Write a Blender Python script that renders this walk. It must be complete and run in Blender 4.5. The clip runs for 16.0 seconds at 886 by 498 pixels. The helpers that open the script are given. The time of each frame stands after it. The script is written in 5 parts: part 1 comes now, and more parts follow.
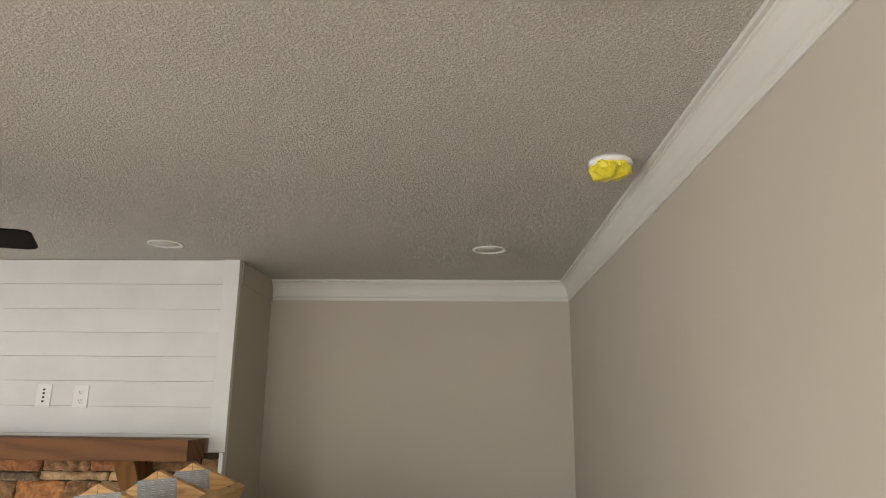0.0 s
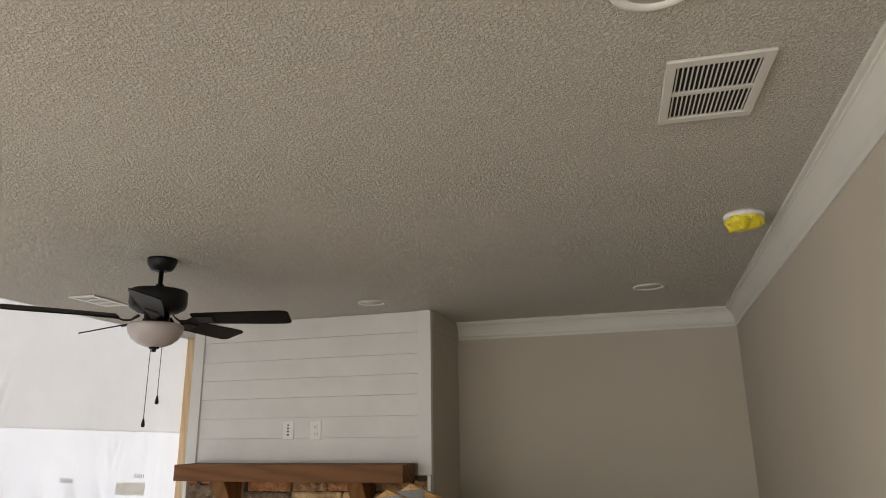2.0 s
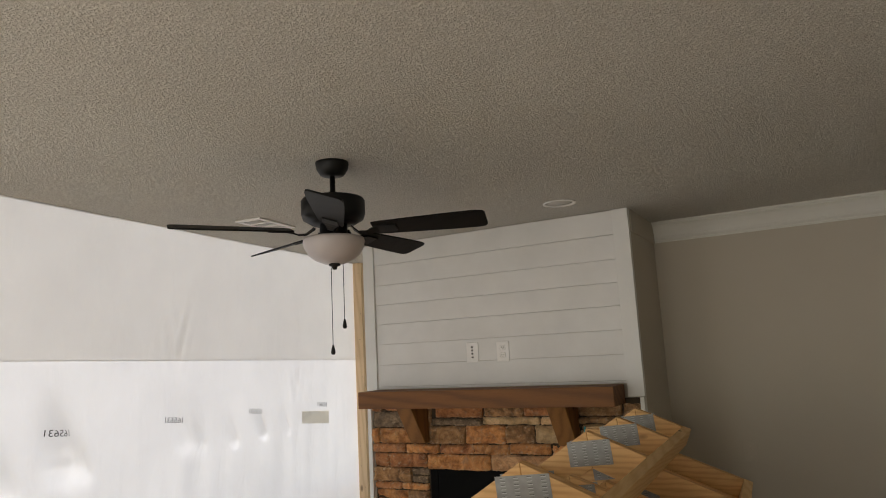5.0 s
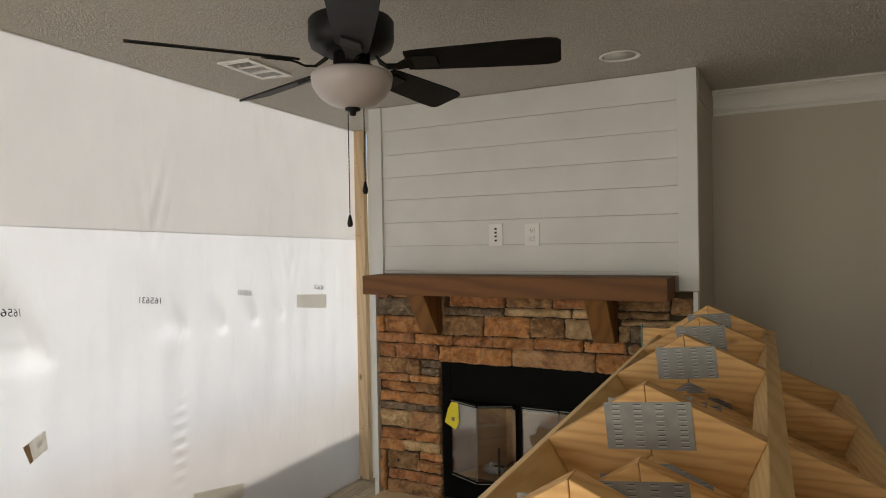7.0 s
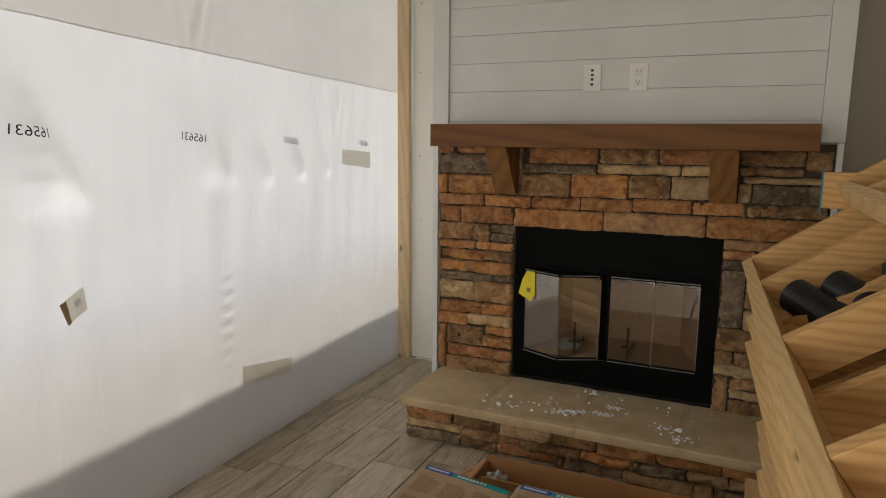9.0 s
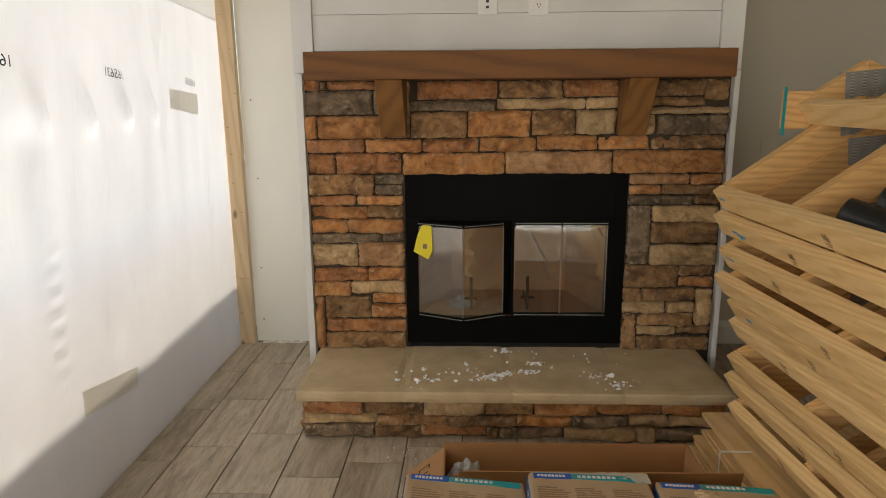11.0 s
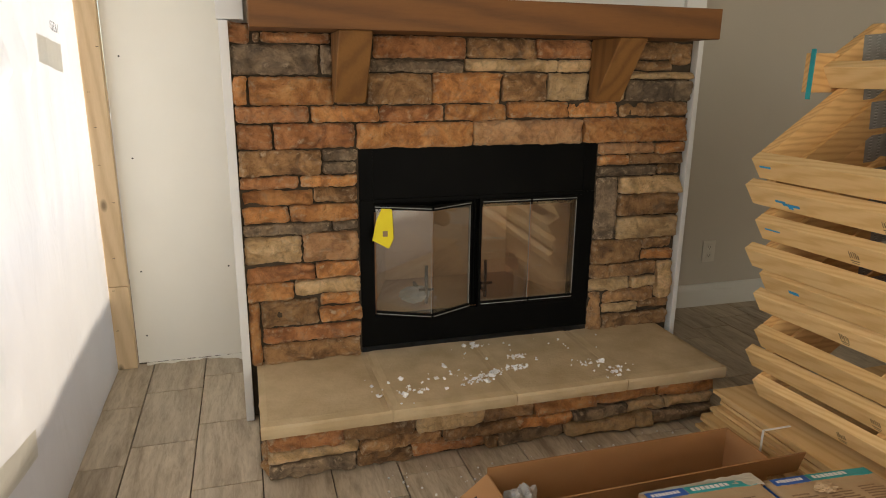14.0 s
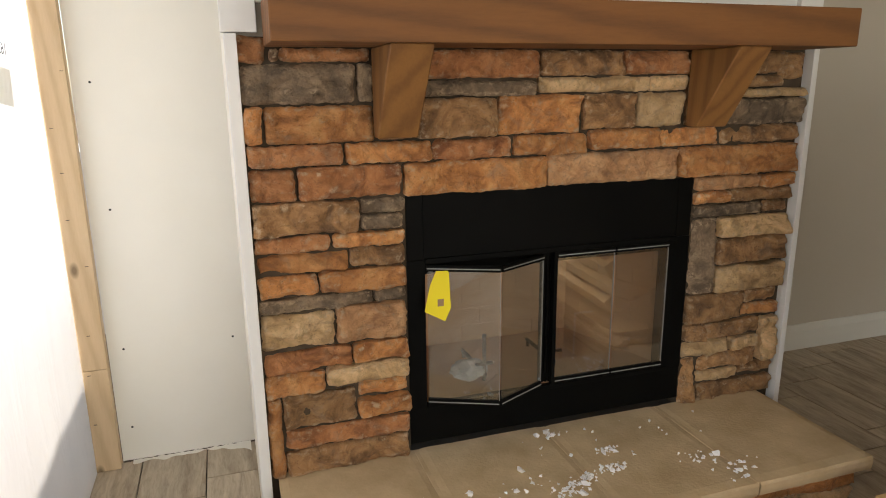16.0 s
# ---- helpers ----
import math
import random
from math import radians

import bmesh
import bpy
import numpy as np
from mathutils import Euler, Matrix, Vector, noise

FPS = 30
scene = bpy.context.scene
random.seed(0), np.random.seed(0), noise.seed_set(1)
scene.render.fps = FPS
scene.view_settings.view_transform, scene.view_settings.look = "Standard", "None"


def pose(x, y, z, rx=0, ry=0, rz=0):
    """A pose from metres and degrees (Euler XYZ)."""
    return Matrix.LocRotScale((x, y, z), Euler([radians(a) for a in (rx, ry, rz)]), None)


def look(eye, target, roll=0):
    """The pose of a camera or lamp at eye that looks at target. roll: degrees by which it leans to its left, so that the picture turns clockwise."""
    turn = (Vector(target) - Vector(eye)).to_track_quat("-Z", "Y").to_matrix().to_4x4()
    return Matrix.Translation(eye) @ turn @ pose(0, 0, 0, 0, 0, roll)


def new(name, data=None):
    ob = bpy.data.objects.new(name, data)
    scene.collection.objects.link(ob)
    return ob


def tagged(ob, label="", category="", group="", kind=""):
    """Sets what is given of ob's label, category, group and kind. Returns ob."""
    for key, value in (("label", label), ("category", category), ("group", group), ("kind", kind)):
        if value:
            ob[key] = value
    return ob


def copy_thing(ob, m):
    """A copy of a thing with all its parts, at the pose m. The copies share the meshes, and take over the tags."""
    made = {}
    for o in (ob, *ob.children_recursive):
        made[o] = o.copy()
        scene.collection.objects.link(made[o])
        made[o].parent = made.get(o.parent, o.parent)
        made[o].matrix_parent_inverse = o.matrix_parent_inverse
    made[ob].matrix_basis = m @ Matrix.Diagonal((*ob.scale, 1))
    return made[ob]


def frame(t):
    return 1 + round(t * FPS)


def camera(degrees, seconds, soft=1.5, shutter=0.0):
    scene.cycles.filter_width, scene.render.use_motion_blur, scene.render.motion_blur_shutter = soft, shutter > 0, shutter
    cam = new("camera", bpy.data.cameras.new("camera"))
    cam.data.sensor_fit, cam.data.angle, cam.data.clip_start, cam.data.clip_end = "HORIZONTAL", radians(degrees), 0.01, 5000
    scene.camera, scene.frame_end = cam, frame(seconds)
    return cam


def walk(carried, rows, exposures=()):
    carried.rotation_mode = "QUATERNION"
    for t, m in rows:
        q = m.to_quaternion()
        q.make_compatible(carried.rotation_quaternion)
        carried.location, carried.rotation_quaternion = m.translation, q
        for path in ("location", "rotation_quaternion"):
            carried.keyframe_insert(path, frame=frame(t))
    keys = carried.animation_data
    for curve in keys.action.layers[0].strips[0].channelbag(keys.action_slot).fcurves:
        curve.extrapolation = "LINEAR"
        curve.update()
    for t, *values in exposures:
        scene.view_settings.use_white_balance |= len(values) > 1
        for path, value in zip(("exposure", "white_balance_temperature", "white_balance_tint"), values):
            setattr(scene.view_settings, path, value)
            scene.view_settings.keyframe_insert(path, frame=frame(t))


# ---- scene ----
cam = camera(67.2, 16.0, soft=1.0)
PATH = [
    (0, (0.584, 1.03, 1.644), (0.511, 2.975, 2.108), 0.6),
    (0.5, (0.532, 0.858, 1.652), (0.559, 2.798, 2.134), -2.1),
    (1, (0.532, 0.699, 1.658), (0.472, 2.637, 2.149), -2.9),
    (1.5, (0.61, 0.602, 1.663), (0.205, 2.497, 2.159), -1.0),
    (2, (0.676, 0.507, 1.674), (0.109, 2.352, 2.198), -0.8),
    (2.5, (0.686, 0.458, 1.686), (0.013, 2.239, 2.296), -0.5),
    (3, (0.66, 0.469, 1.695), (-0.158, 2.187, 2.309), -0.1),
    (3.5, (0.564, 0.536, 1.688), (-0.354, 2.211, 2.281), 0.1),
    (4, (0.434, 0.645, 1.671), (-0.526, 2.334, 2.149), -1.5),
    (6.5, (-0.2, 1.318, 1.695), (-1.085, 3.107, 1.819), -3.2),
    (7, (-0.288, 1.363, 1.656), (-1.223, 3.131, 1.634), -1.0),
    (7.5, (-0.33, 1.393, 1.615), (-1.624, 2.917, 1.553), -0.6),
    (8, (-0.527, 1.439, 1.543), (-1.747, 3.015, 1.373), -1.0),
    (8.5, (-0.797, 1.5, 1.486), (-1.702, 3.269, 1.256), -1.9),
    (9, (-1.01, 1.531, 1.416), (-1.833, 3.324, 1.085), 0.5),
    (9.5, (-1.249, 1.615, 1.391), (-1.893, 3.476, 1.045), -1.2),
    (12, (-2.101, 1.886, 1.275), (-1.896, 3.815, 0.789), 0.5),
    (12.5, (-2.293, 1.912, 1.278), (-1.961, 3.818, 0.773), -0.4),
    (13, (-2.409, 1.964, 1.276), (-1.981, 3.843, 0.74), 1.7),
    (13.5, (-2.443, 2.131, 1.267), (-1.993, 4.01, 0.751), -0.6),
    (14, (-2.426, 2.289, 1.254), (-1.877, 4.142, 0.74), 0.6),
    (14.5, (-2.457, 2.398, 1.247), (-1.831, 4.225, 0.727), -0.0),
    (15, (-2.53, 2.581, 1.265), (-1.81, 4.379, 0.767), -2.5),
    (15.5, (-2.539, 2.721, 1.285), (-1.82, 4.511, 0.757), 0.7),
    (16, (-2.51, 2.897, 1.283), (-1.906, 4.742, 0.803), -0.6),
]
EXPOSURES = [(0, 1.2, 6250, 10), (1.5, 1.16, 6250, 10), (2.0, 0.62, 6350, 10), (2.3, 0.50, 6350, 10), (2.8, 0.42, 6350, 10), (4.2, 0.30, 6450, 10), (6.5, 0.50, 6800, 8), (7.0, 0.36, 6700, 8), (7.5, 0.08, 6600, 8), (8.0, -0.02, 6650, 8), (9.0, 0.22, 6700, 8), (9.7, 0.40, 6750, 8), (12, 0.82, 7000, 9), (14, 0.95, 7100, 10), (14.5, 0.98, 7050, 10), (15.0, 1.2, 7000, 10), (15.5, 1.32, 6700, 10), (16, 1.2, 6700, 10)]
walk(cam, [(t, look(eye, target, roll)) for t, eye, target, roll in PATH], EXPOSURES)

# ---- world, sun, large lights ----
SUN_ELEV, SUN_AZ = 50.0, 212.0   # degrees; azimuth of the direction to the sun, counter-clockwise from +x
sky_world = bpy.data.worlds.new("sky")
scene.world = sky_world
sky_world.use_nodes = True
wn = sky_world.node_tree.nodes
sky = wn.new("ShaderNodeTexSky")
sky.sky_type, sky.sun_disc = "NISHITA", False
sky.sun_elevation, sky.sun_rotation = radians(SUN_ELEV), radians(90 - SUN_AZ)
wn["Background"].inputs["Strength"].default_value = 0.15
sky_world.node_tree.links.new(sky.outputs["Color"], wn["Background"].inputs["Color"])
sun_data = bpy.data.lights.new("sun", "SUN")
sun_data.energy, sun_data.angle, sun_data.color = 2.75, radians(2.2), (1.0, 0.94, 0.86)
sun = new("sun", sun_data)
_e, _a = radians(SUN_ELEV), radians(SUN_AZ)
sun.matrix_world = look((10 * math.cos(_e) * math.cos(_a), 10 * math.cos(_e) * math.sin(_a), 10 * math.sin(_e)), (0, 0, 0))

# two area lamps added behind the walker; their openings are unseen and assumed
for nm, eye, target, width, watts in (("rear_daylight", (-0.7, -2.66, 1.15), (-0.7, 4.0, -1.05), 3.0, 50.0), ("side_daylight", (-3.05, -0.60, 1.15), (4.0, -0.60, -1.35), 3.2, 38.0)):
    fill_lamp = bpy.data.lights.new(nm, "AREA")
    fill_lamp.shape, fill_lamp.size, fill_lamp.size_y, fill_lamp.energy, fill_lamp.color = "RECTANGLE", width, 2.0, watts, (1.0, 0.965, 0.90)
    new(nm, fill_lamp).matrix_world = look(eye, target)

# ---- sizes ----
CEIL = 2.44
X_RIGHT, X_SHEET = 1.236, -3.03
Y_BACK, Y_FAR_LEFT, Y_REAR = 5.275, 5.25, -2.6
BREAST_X0, BREAST_X1, BREAST_Y = -2.485, -0.685, 4.65


# ---- mesh helpers ----
ORIGIN = {}


def thing(name, loc, label, category, group="", kind=""):
    ob = new(name)
    ob.location = loc
    ob.empty_display_size = 0.05
    ORIGIN[ob.name] = Vector(loc)
    return tagged(ob, label, category, group, kind)


def finish(bm, name, material, smooth=False):
    me = bpy.data.meshes.new(name)
    bmesh.ops.recalc_face_normals(bm, faces=bm.faces)
    bm.to_mesh(me)
    bm.free()
    for m in (material if isinstance(material, (list, tuple)) else [material]):
        me.materials.append(m)
    if smooth:
        for p in me.polygons:
            p.use_smooth = True
    return me


def part(name, bm, material, parent, label="", smooth=False):
    """One mesh under a thing or part; bm is in the frame of the thing's parent space (world), moved to the parent's origin."""
    o = ORIGIN.get(parent.name, Vector((0, 0, 0)))
    bmesh.ops.translate(bm, vec=-o, verts=bm.verts)
    ob = new(name, finish(bm, name, material, smooth))
    ob.parent = parent
    ORIGIN[ob.name] = o
    if label:
        ob["label"] = label
    return ob


def single(name, bm, material, label, category, group="", kind="", smooth=False):
    ob = new(name, finish(bm, name, material, smooth))
    ORIGIN[ob.name] = Vector((0, 0, 0))
    return tagged(ob, label, category, group, kind)


def structure(name, bm, material, label, category, smooth=False):
    return single(name, bm, material, label, category, kind="structure", smooth=smooth)


def box(bm, x0, y0, z0, x1, y1, z1, bevel=0.0, m=None, seg=2):
    r = bmesh.ops.create_cube(bm, size=1.0)
    vs = r["verts"]
    bmesh.ops.scale(bm, vec=(x1 - x0, y1 - y0, z1 - z0), verts=vs)
    bmesh.ops.translate(bm, vec=((x0 + x1) / 2, (y0 + y1) / 2, (z0 + z1) / 2), verts=vs)
    if m is not None:
        bmesh.ops.transform(bm, matrix=m, verts=vs)
    if bevel > 0:
        es = list({e for v in vs for e in v.link_edges})
        bmesh.ops.bevel(bm, geom=es, offset=bevel, segments=seg, affect="EDGES", profile=0.6)
    return bm


def boxed(*a, **k):
    return box(bmesh.new(), *a, **k)


def prism(bm, pts, axis, a, b):
    """Extrude a polygon of 2D points along an axis from a to b ('x': pts are y,z; 'y': x,z; 'z': x,y)."""
    def at(p, t):
        return {"x": (t, p[0], p[1]), "y": (p[0], t, p[1]), "z": (p[0], p[1], t)}[axis]
    lo = [bm.verts.new(at(p, a)) for p in pts]
    hi = [bm.verts.new(at(p, b)) for p in pts]
    n = len(pts)
    bm.faces.new(lo)
    bm.faces.new(hi)
    for i in range(n):
        bm.faces.new((lo[i], lo[(i + 1) % n], hi[(i + 1) % n], hi[i]))
    return bm


def lathe(bm, profile, centre, seg=32):
    """Turn (radius, z) pairs about a vertical axis at centre."""
    rings = []
    for r, z in profile:
        rings.append([bm.verts.new((centre[0] + r * math.cos(2 * math.pi * i / seg), centre[1] + r * math.sin(2 * math.pi * i / seg), centre[2] + z)) for i in range(seg)])
    for a, b in zip(rings, rings[1:]):
        for i in range(seg):
            bm.faces.new((a[i], a[(i + 1) % seg], b[(i + 1) % seg], b[i]))
    for ring in (rings[0], rings[-1]):
        if max((v.co - ring[0].co).length for v in ring) > 1e-4:
            bm.faces.new(ring)
    return bm


def tube(bm, a, b, r, seg=10, r2=None):
    a, b = Vector(a), Vector(b)
    d = (b - a)
    q = d.to_track_quat("Z", "Y").to_matrix().to_4x4()
    bmesh.ops.create_cone(bm, cap_ends=True, segments=seg, radius1=r, radius2=r if r2 is None else r2, depth=d.length,
                          matrix=Matrix.Translation((a + b) / 2) @ q)
    return bm


def rough_block(x0, z0, x1, z1, y_back, y_front, seed, rough=0.016, corner=0.005, axis="y"):
    """A split-faced stone: a grid face with rounded, uneven edges and its four sides."""
    bm = bmesh.new()
    w, h = x1 - x0, z1 - z0
    nx, nz = max(6, min(46, int(w / 0.0085))), max(6, min(18, int(h / 0.0065)))
    s = Vector((seed * 7.31, seed * 3.17, seed * 1.73))
    tilt_x, tilt_z = 0.008 * noise.noise(s), 0.010 * noise.noise(s + Vector((9, 0, 0)))
    grid = []
    for j in range(nz + 1):
        row = []
        for i in range(nx + 1):
            u, v = i / nx, j / nz
            x, z = x0 + w * u, z0 + h * v
            # wavy outline and rounded corners
            ex = min(u, 1 - u) * w
            ez = min(v, 1 - v) * h
            edge = min(ex, ez)
            wob = 0.005
            x += (wob * noise.noise(Vector((z * 18, seed, 2))) + 0.0035 * noise.noise(Vector((z * 75, seed, 12)))) * (1 if u in (0, 1) else 0.6)
            z += (wob * noise.noise(Vector((x * 14, seed, 5))) + 0.0035 * noise.noise(Vector((x * 65, seed, 15)))) * (1 if v in (0, 1) else 0.6)
            if u in (0, 1) and v in (0, 1):
                x += corner * 0.5 * (1 if u == 0 else -1)
                z += corner * 0.5 * (1 if v == 0 else -1)
            p = Vector((x * 9, z * 14, 0)) + s
            d = rough * (noise.noise(p) + 0.6 * noise.noise(p * 2.3) + 0.5 * noise.noise(p * 5.1)) - 0.009 * (1 - min(1.0, 3.0 * abs(noise.noise(p * 0.9 + Vector((3, 1, 7))))))
            d += tilt_x * (u - 0.5) * 2 + tilt_z * (v - 0.5) * 2
            drop = 0.008 * max(0.0, 1 - edge / 0.006) * (1 + 0.9 * noise.noise(p * 4)) + 0.005 * max(0.0, 1 - edge / 0.022) ** 2
            y = y_front - d + drop
            row.append(bm.verts.new((x, y, z)))
        grid.append(row)
    for j in range(nz):
        for i in range(nx):
            bm.faces.new((grid[j][i], grid[j][i + 1], grid[j + 1][i + 1], grid[j + 1][i]))
    rim = grid[0][:] + [r[-1] for r in grid[1:]] + grid[-1][-2::-1] + [r[0] for r in grid[-2:0:-1]]
    back = [bm.verts.new((v.co.x, y_back, v.co.z)) for v in rim]
    n = len(rim)
    for i in range(n):
        bm.faces.new((rim[i], back[i], back[(i + 1) % n], rim[(i + 1) % n]))
    for i in range(n):
        bm.edges.get((rim[i], rim[(i + 1) % n])).smooth = False
    if axis == "x":   # turned to face -x
        for v in bm.verts:
            v.co = Vector((v.co.y, -v.co.x, v.co.z))
    elif axis == "-x":
        for v in bm.verts:
            v.co = Vector((-v.co.y, v.co.x, v.co.z))
    return bm


# ---- materials ----
def node_material(name):
    m = bpy.data.materials.new(name)
    m.use_nodes = True
    nt = m.node_tree
    return m, nt, nt.nodes, nt.links, nt.nodes["Principled BSDF"]


def coords(nt, scale=(1, 1, 1), random_shift=True):
    n, l = nt.nodes, nt.links
    tc, mp = n.new("ShaderNodeTexCoord"), n.new("ShaderNodeMapping")
    mp.inputs["Scale"].default_value = scale
    l.new(tc.outputs["Object"], mp.inputs["Vector"])
    if random_shift:
        oi, mul = n.new("ShaderNodeObjectInfo"), n.new("ShaderNodeMath")
        mul.operation = "MULTIPLY"
        mul.inputs[1].default_value = 37.0
        l.new(oi.outputs["Random"], mul.inputs[0])
        l.new(mul.outputs[0], mp.inputs["Location"])
    return mp.outputs["Vector"]


def noise_node(nt, vec, scale, detail=4.0, rough=0.55, distort=0.0):
    t = nt.nodes.new("ShaderNodeTexNoise")
    t.inputs["Scale"].default_value, t.inputs["Detail"].default_value = scale, detail
    t.inputs["Roughness"].default_value, t.inputs["Distortion"].default_value = rough, distort
    nt.links.new(vec, t.inputs["Vector"])
    return t.outputs["Fac"]


def ramp(nt, fac, stops):
    r = nt.nodes.new("ShaderNodeValToRGB")
    el = r.color_ramp.elements
    while len(el) < len(stops):
        el.new(0.5)
    for e, (p, c) in zip(el, stops):
        e.position, e.color = p, (*c, 1)
    nt.links.new(fac, r.inputs["Fac"])
    return r.outputs["Color"]


def mix(nt, a, b, fac, mode="MIX"):
    m = nt.nodes.new("ShaderNodeMix")
    m.data_type, m.blend_type = "RGBA", mode
    for sock, val in ((m.inputs[6], a), (m.inputs[7], b), (m.inputs[0], fac)):
        if isinstance(val, bpy.types.NodeSocket):
            nt.links.new(val, sock)
        else:
            sock.default_value = val if isinstance(val, float) else (*val, 1)
    return m.outputs[2]


def bump(nt, bsdf, height, strength, distance, chain=None):
    b = nt.nodes.new("ShaderNodeBump")
    b.inputs["Strength"].default_value, b.inputs["Distance"].default_value = strength, distance
    nt.links.new(height, b.inputs["Height"])
    if chain is not None:
        nt.links.new(chain, b.inputs["Normal"])
    nt.links.new(b.outputs["Normal"], bsdf.inputs["Normal"])
    return b.outputs["Normal"]


def paint(name, a, b, rough=0.6, scale=3.0, grain=220.0, relief=0.0006, metal=0.0, gloss=0.4):
    """A surface of two near colours with fine relief."""
    m, nt, n, l, bs = node_material(name)
    v = coords(nt)
    f1, f2 = noise_node(nt, v, scale, 5), noise_node(nt, v, grain, 3)
    c = ramp(nt, f1, [(0.3, a), (0.7, b)])
    l.new(c, bs.inputs["Base Color"])
    bs.inputs["Roughness"].default_value, bs.inputs["Metallic"].default_value = rough, metal
    bs.inputs["Specular IOR Level"].default_value = gloss
    bump(nt, bs, f2, 0.5, relief)
    return m


def wood(name, light, dark, rough=0.55, along="y", rings=14.0, knots=True, stain=None):
    """Sawn wood with grain along one axis of the object."""
    m, nt, n, l, bs = node_material(name)
    sc = {"x": (0.12, 1, 1), "y": (1, 0.12, 1), "z": (1, 1, 0.12)}[along]
    v = coords(nt, sc)
    warp = noise_node(nt, v, 3.0, 3, 0.5, 0.4)
    wv = n.new("ShaderNodeTexWave")
    wv.wave_type, wv.bands_direction = "BANDS", "DIAGONAL"
    wv.inputs["Scale"].default_value, wv.inputs["Distortion"].default_value = rings, 5.0
    wv.inputs["Detail"].default_value, wv.inputs["Detail Scale"].default_value = 3.0, 1.2
    l.new(v, wv.inputs["Vector"])
    fine = noise_node(nt, v, 160.0, 4, 0.7)
    c = ramp(nt, wv.outputs["Fac"], [(0.0, dark), (0.4, tuple(0.35 * x + 0.65 * y for x, y in zip(dark, light))), (0.9, light)])
    mid = tuple((x + y) / 2 for x, y in zip(light, dark))
    c = mix(nt, c, ramp(nt, warp, [(0.35, mid), (0.7, light)]), 0.3)
    c = mix(nt, c, ramp(nt, fine, [(0.3, dark), (0.6, light)]), 0.22)
    if knots:
        vo = n.new("ShaderNodeTexVoronoi")
        vo.inputs["Scale"].default_value = 5.5
        l.new(coords(nt, {"x": (0.5, 1, 1), "y": (1, 0.5, 1), "z": (1, 1, 0.5)}[along]), vo.inputs["Vector"])
        k = ramp(nt, vo.outputs["Distance"], [(0.045, (1, 1, 1)), (0.09, (0, 0, 0))])
        c = mix(nt, c, tuple(x * 0.45 for x in dark), k)
    oi = n.new("ShaderNodeObjectInfo")
    tint = ramp(nt, oi.outputs["Random"], [(0.0, (0.8, 0.78, 0.74)), (1.0, (1.0, 1.0, 1.0))])
    c = mix(nt, c, tint, 1.0, "MULTIPLY")
    l.new(c, bs.inputs["Base Color"])
    bs.inputs["Roughness"].default_value = rough
    bump(nt, bs, fine, 0.35, 0.0006)
    return m


def stone(name, stops, rough=0.85):
    """Cast stone veneer: blotched colour at two scales, dark stains, pitted relief, pale scuffed arrises."""
    m, nt, n, l, bs = node_material(name)
    v = coords(nt)
    big, mid, fine = noise_node(nt, v, 11.0, 6, 0.62, 1.2), noise_node(nt, v, 34.0, 8, 0.72, 0.6), noise_node(nt, v, 150.0, 5, 0.7)
    c = ramp(nt, big, [(0.34, stops[0]), (0.49, stops[1]), (0.66, stops[2])])
    dark = tuple(x * 0.42 for x in stops[0])
    c = mix(nt, c, dark, ramp(nt, mid, [(0.52, (0, 0, 0)), (0.68, (0.5, 0.5, 0.5))]))
    stain = ramp(nt, noise_node(nt, v, 6.0, 5, 0.65, 1.6), [(0.52, (0, 0, 0)), (0.70, (0.6, 0.6, 0.6))])
    c = mix(nt, c, tuple(0.55 * x for x in stops[0]), stain)
    grey = ramp(nt, noise_node(nt, v, 17.0, 5, 0.6, 0.8), [(0.56, (0, 0, 0)), (0.72, (0.45, 0.45, 0.45))])
    c = mix(nt, c, (0.30, 0.25, 0.20), grey)
    dust = ramp(nt, fine, [(0.62, (0, 0, 0)), (0.70, (0.4, 0.4, 0.4))])
    c = mix(nt, c, (0.52, 0.44, 0.34), dust)
    pits = ramp(nt, noise_node(nt, v, 210.0, 3, 0.6), [(0.28, (0.7, 0.7, 0.7)), (0.36, (0, 0, 0))])
    c = mix(nt, c, tuple(x * 0.3 for x in stops[0]), pits)
    geo = n.new("ShaderNodeNewGeometry")
    scuff = ramp(nt, geo.outputs["Pointiness"], [(0.52, (0, 0, 0)), (0.57, (0.8, 0.8, 0.8))])
    worn = ramp(nt, noise_node(nt, v, 60.0, 4, 0.7), [(0.48, (0, 0, 0)), (0.60, (1, 1, 1))])
    c = mix(nt, c, (0.56, 0.46, 0.34), mix(nt, scuff, worn, 1.0, "MULTIPLY"))
    oi = n.new("ShaderNodeObjectInfo")
    c = mix(nt, c, ramp(nt, oi.outputs["Random"], [(0.0, (0.84, 0.78, 0.69)), (1.0, (1.24, 1.13, 0.99))]), 1.0, "MULTIPLY")
    l.new(c, bs.inputs["Base Color"])
    bs.inputs["Roughness"].default_value = rough
    first = bump(nt, bs, mid, 1.0, 0.016)
    bump(nt, bs, fine, 0.8, 0.006, first)
    return m


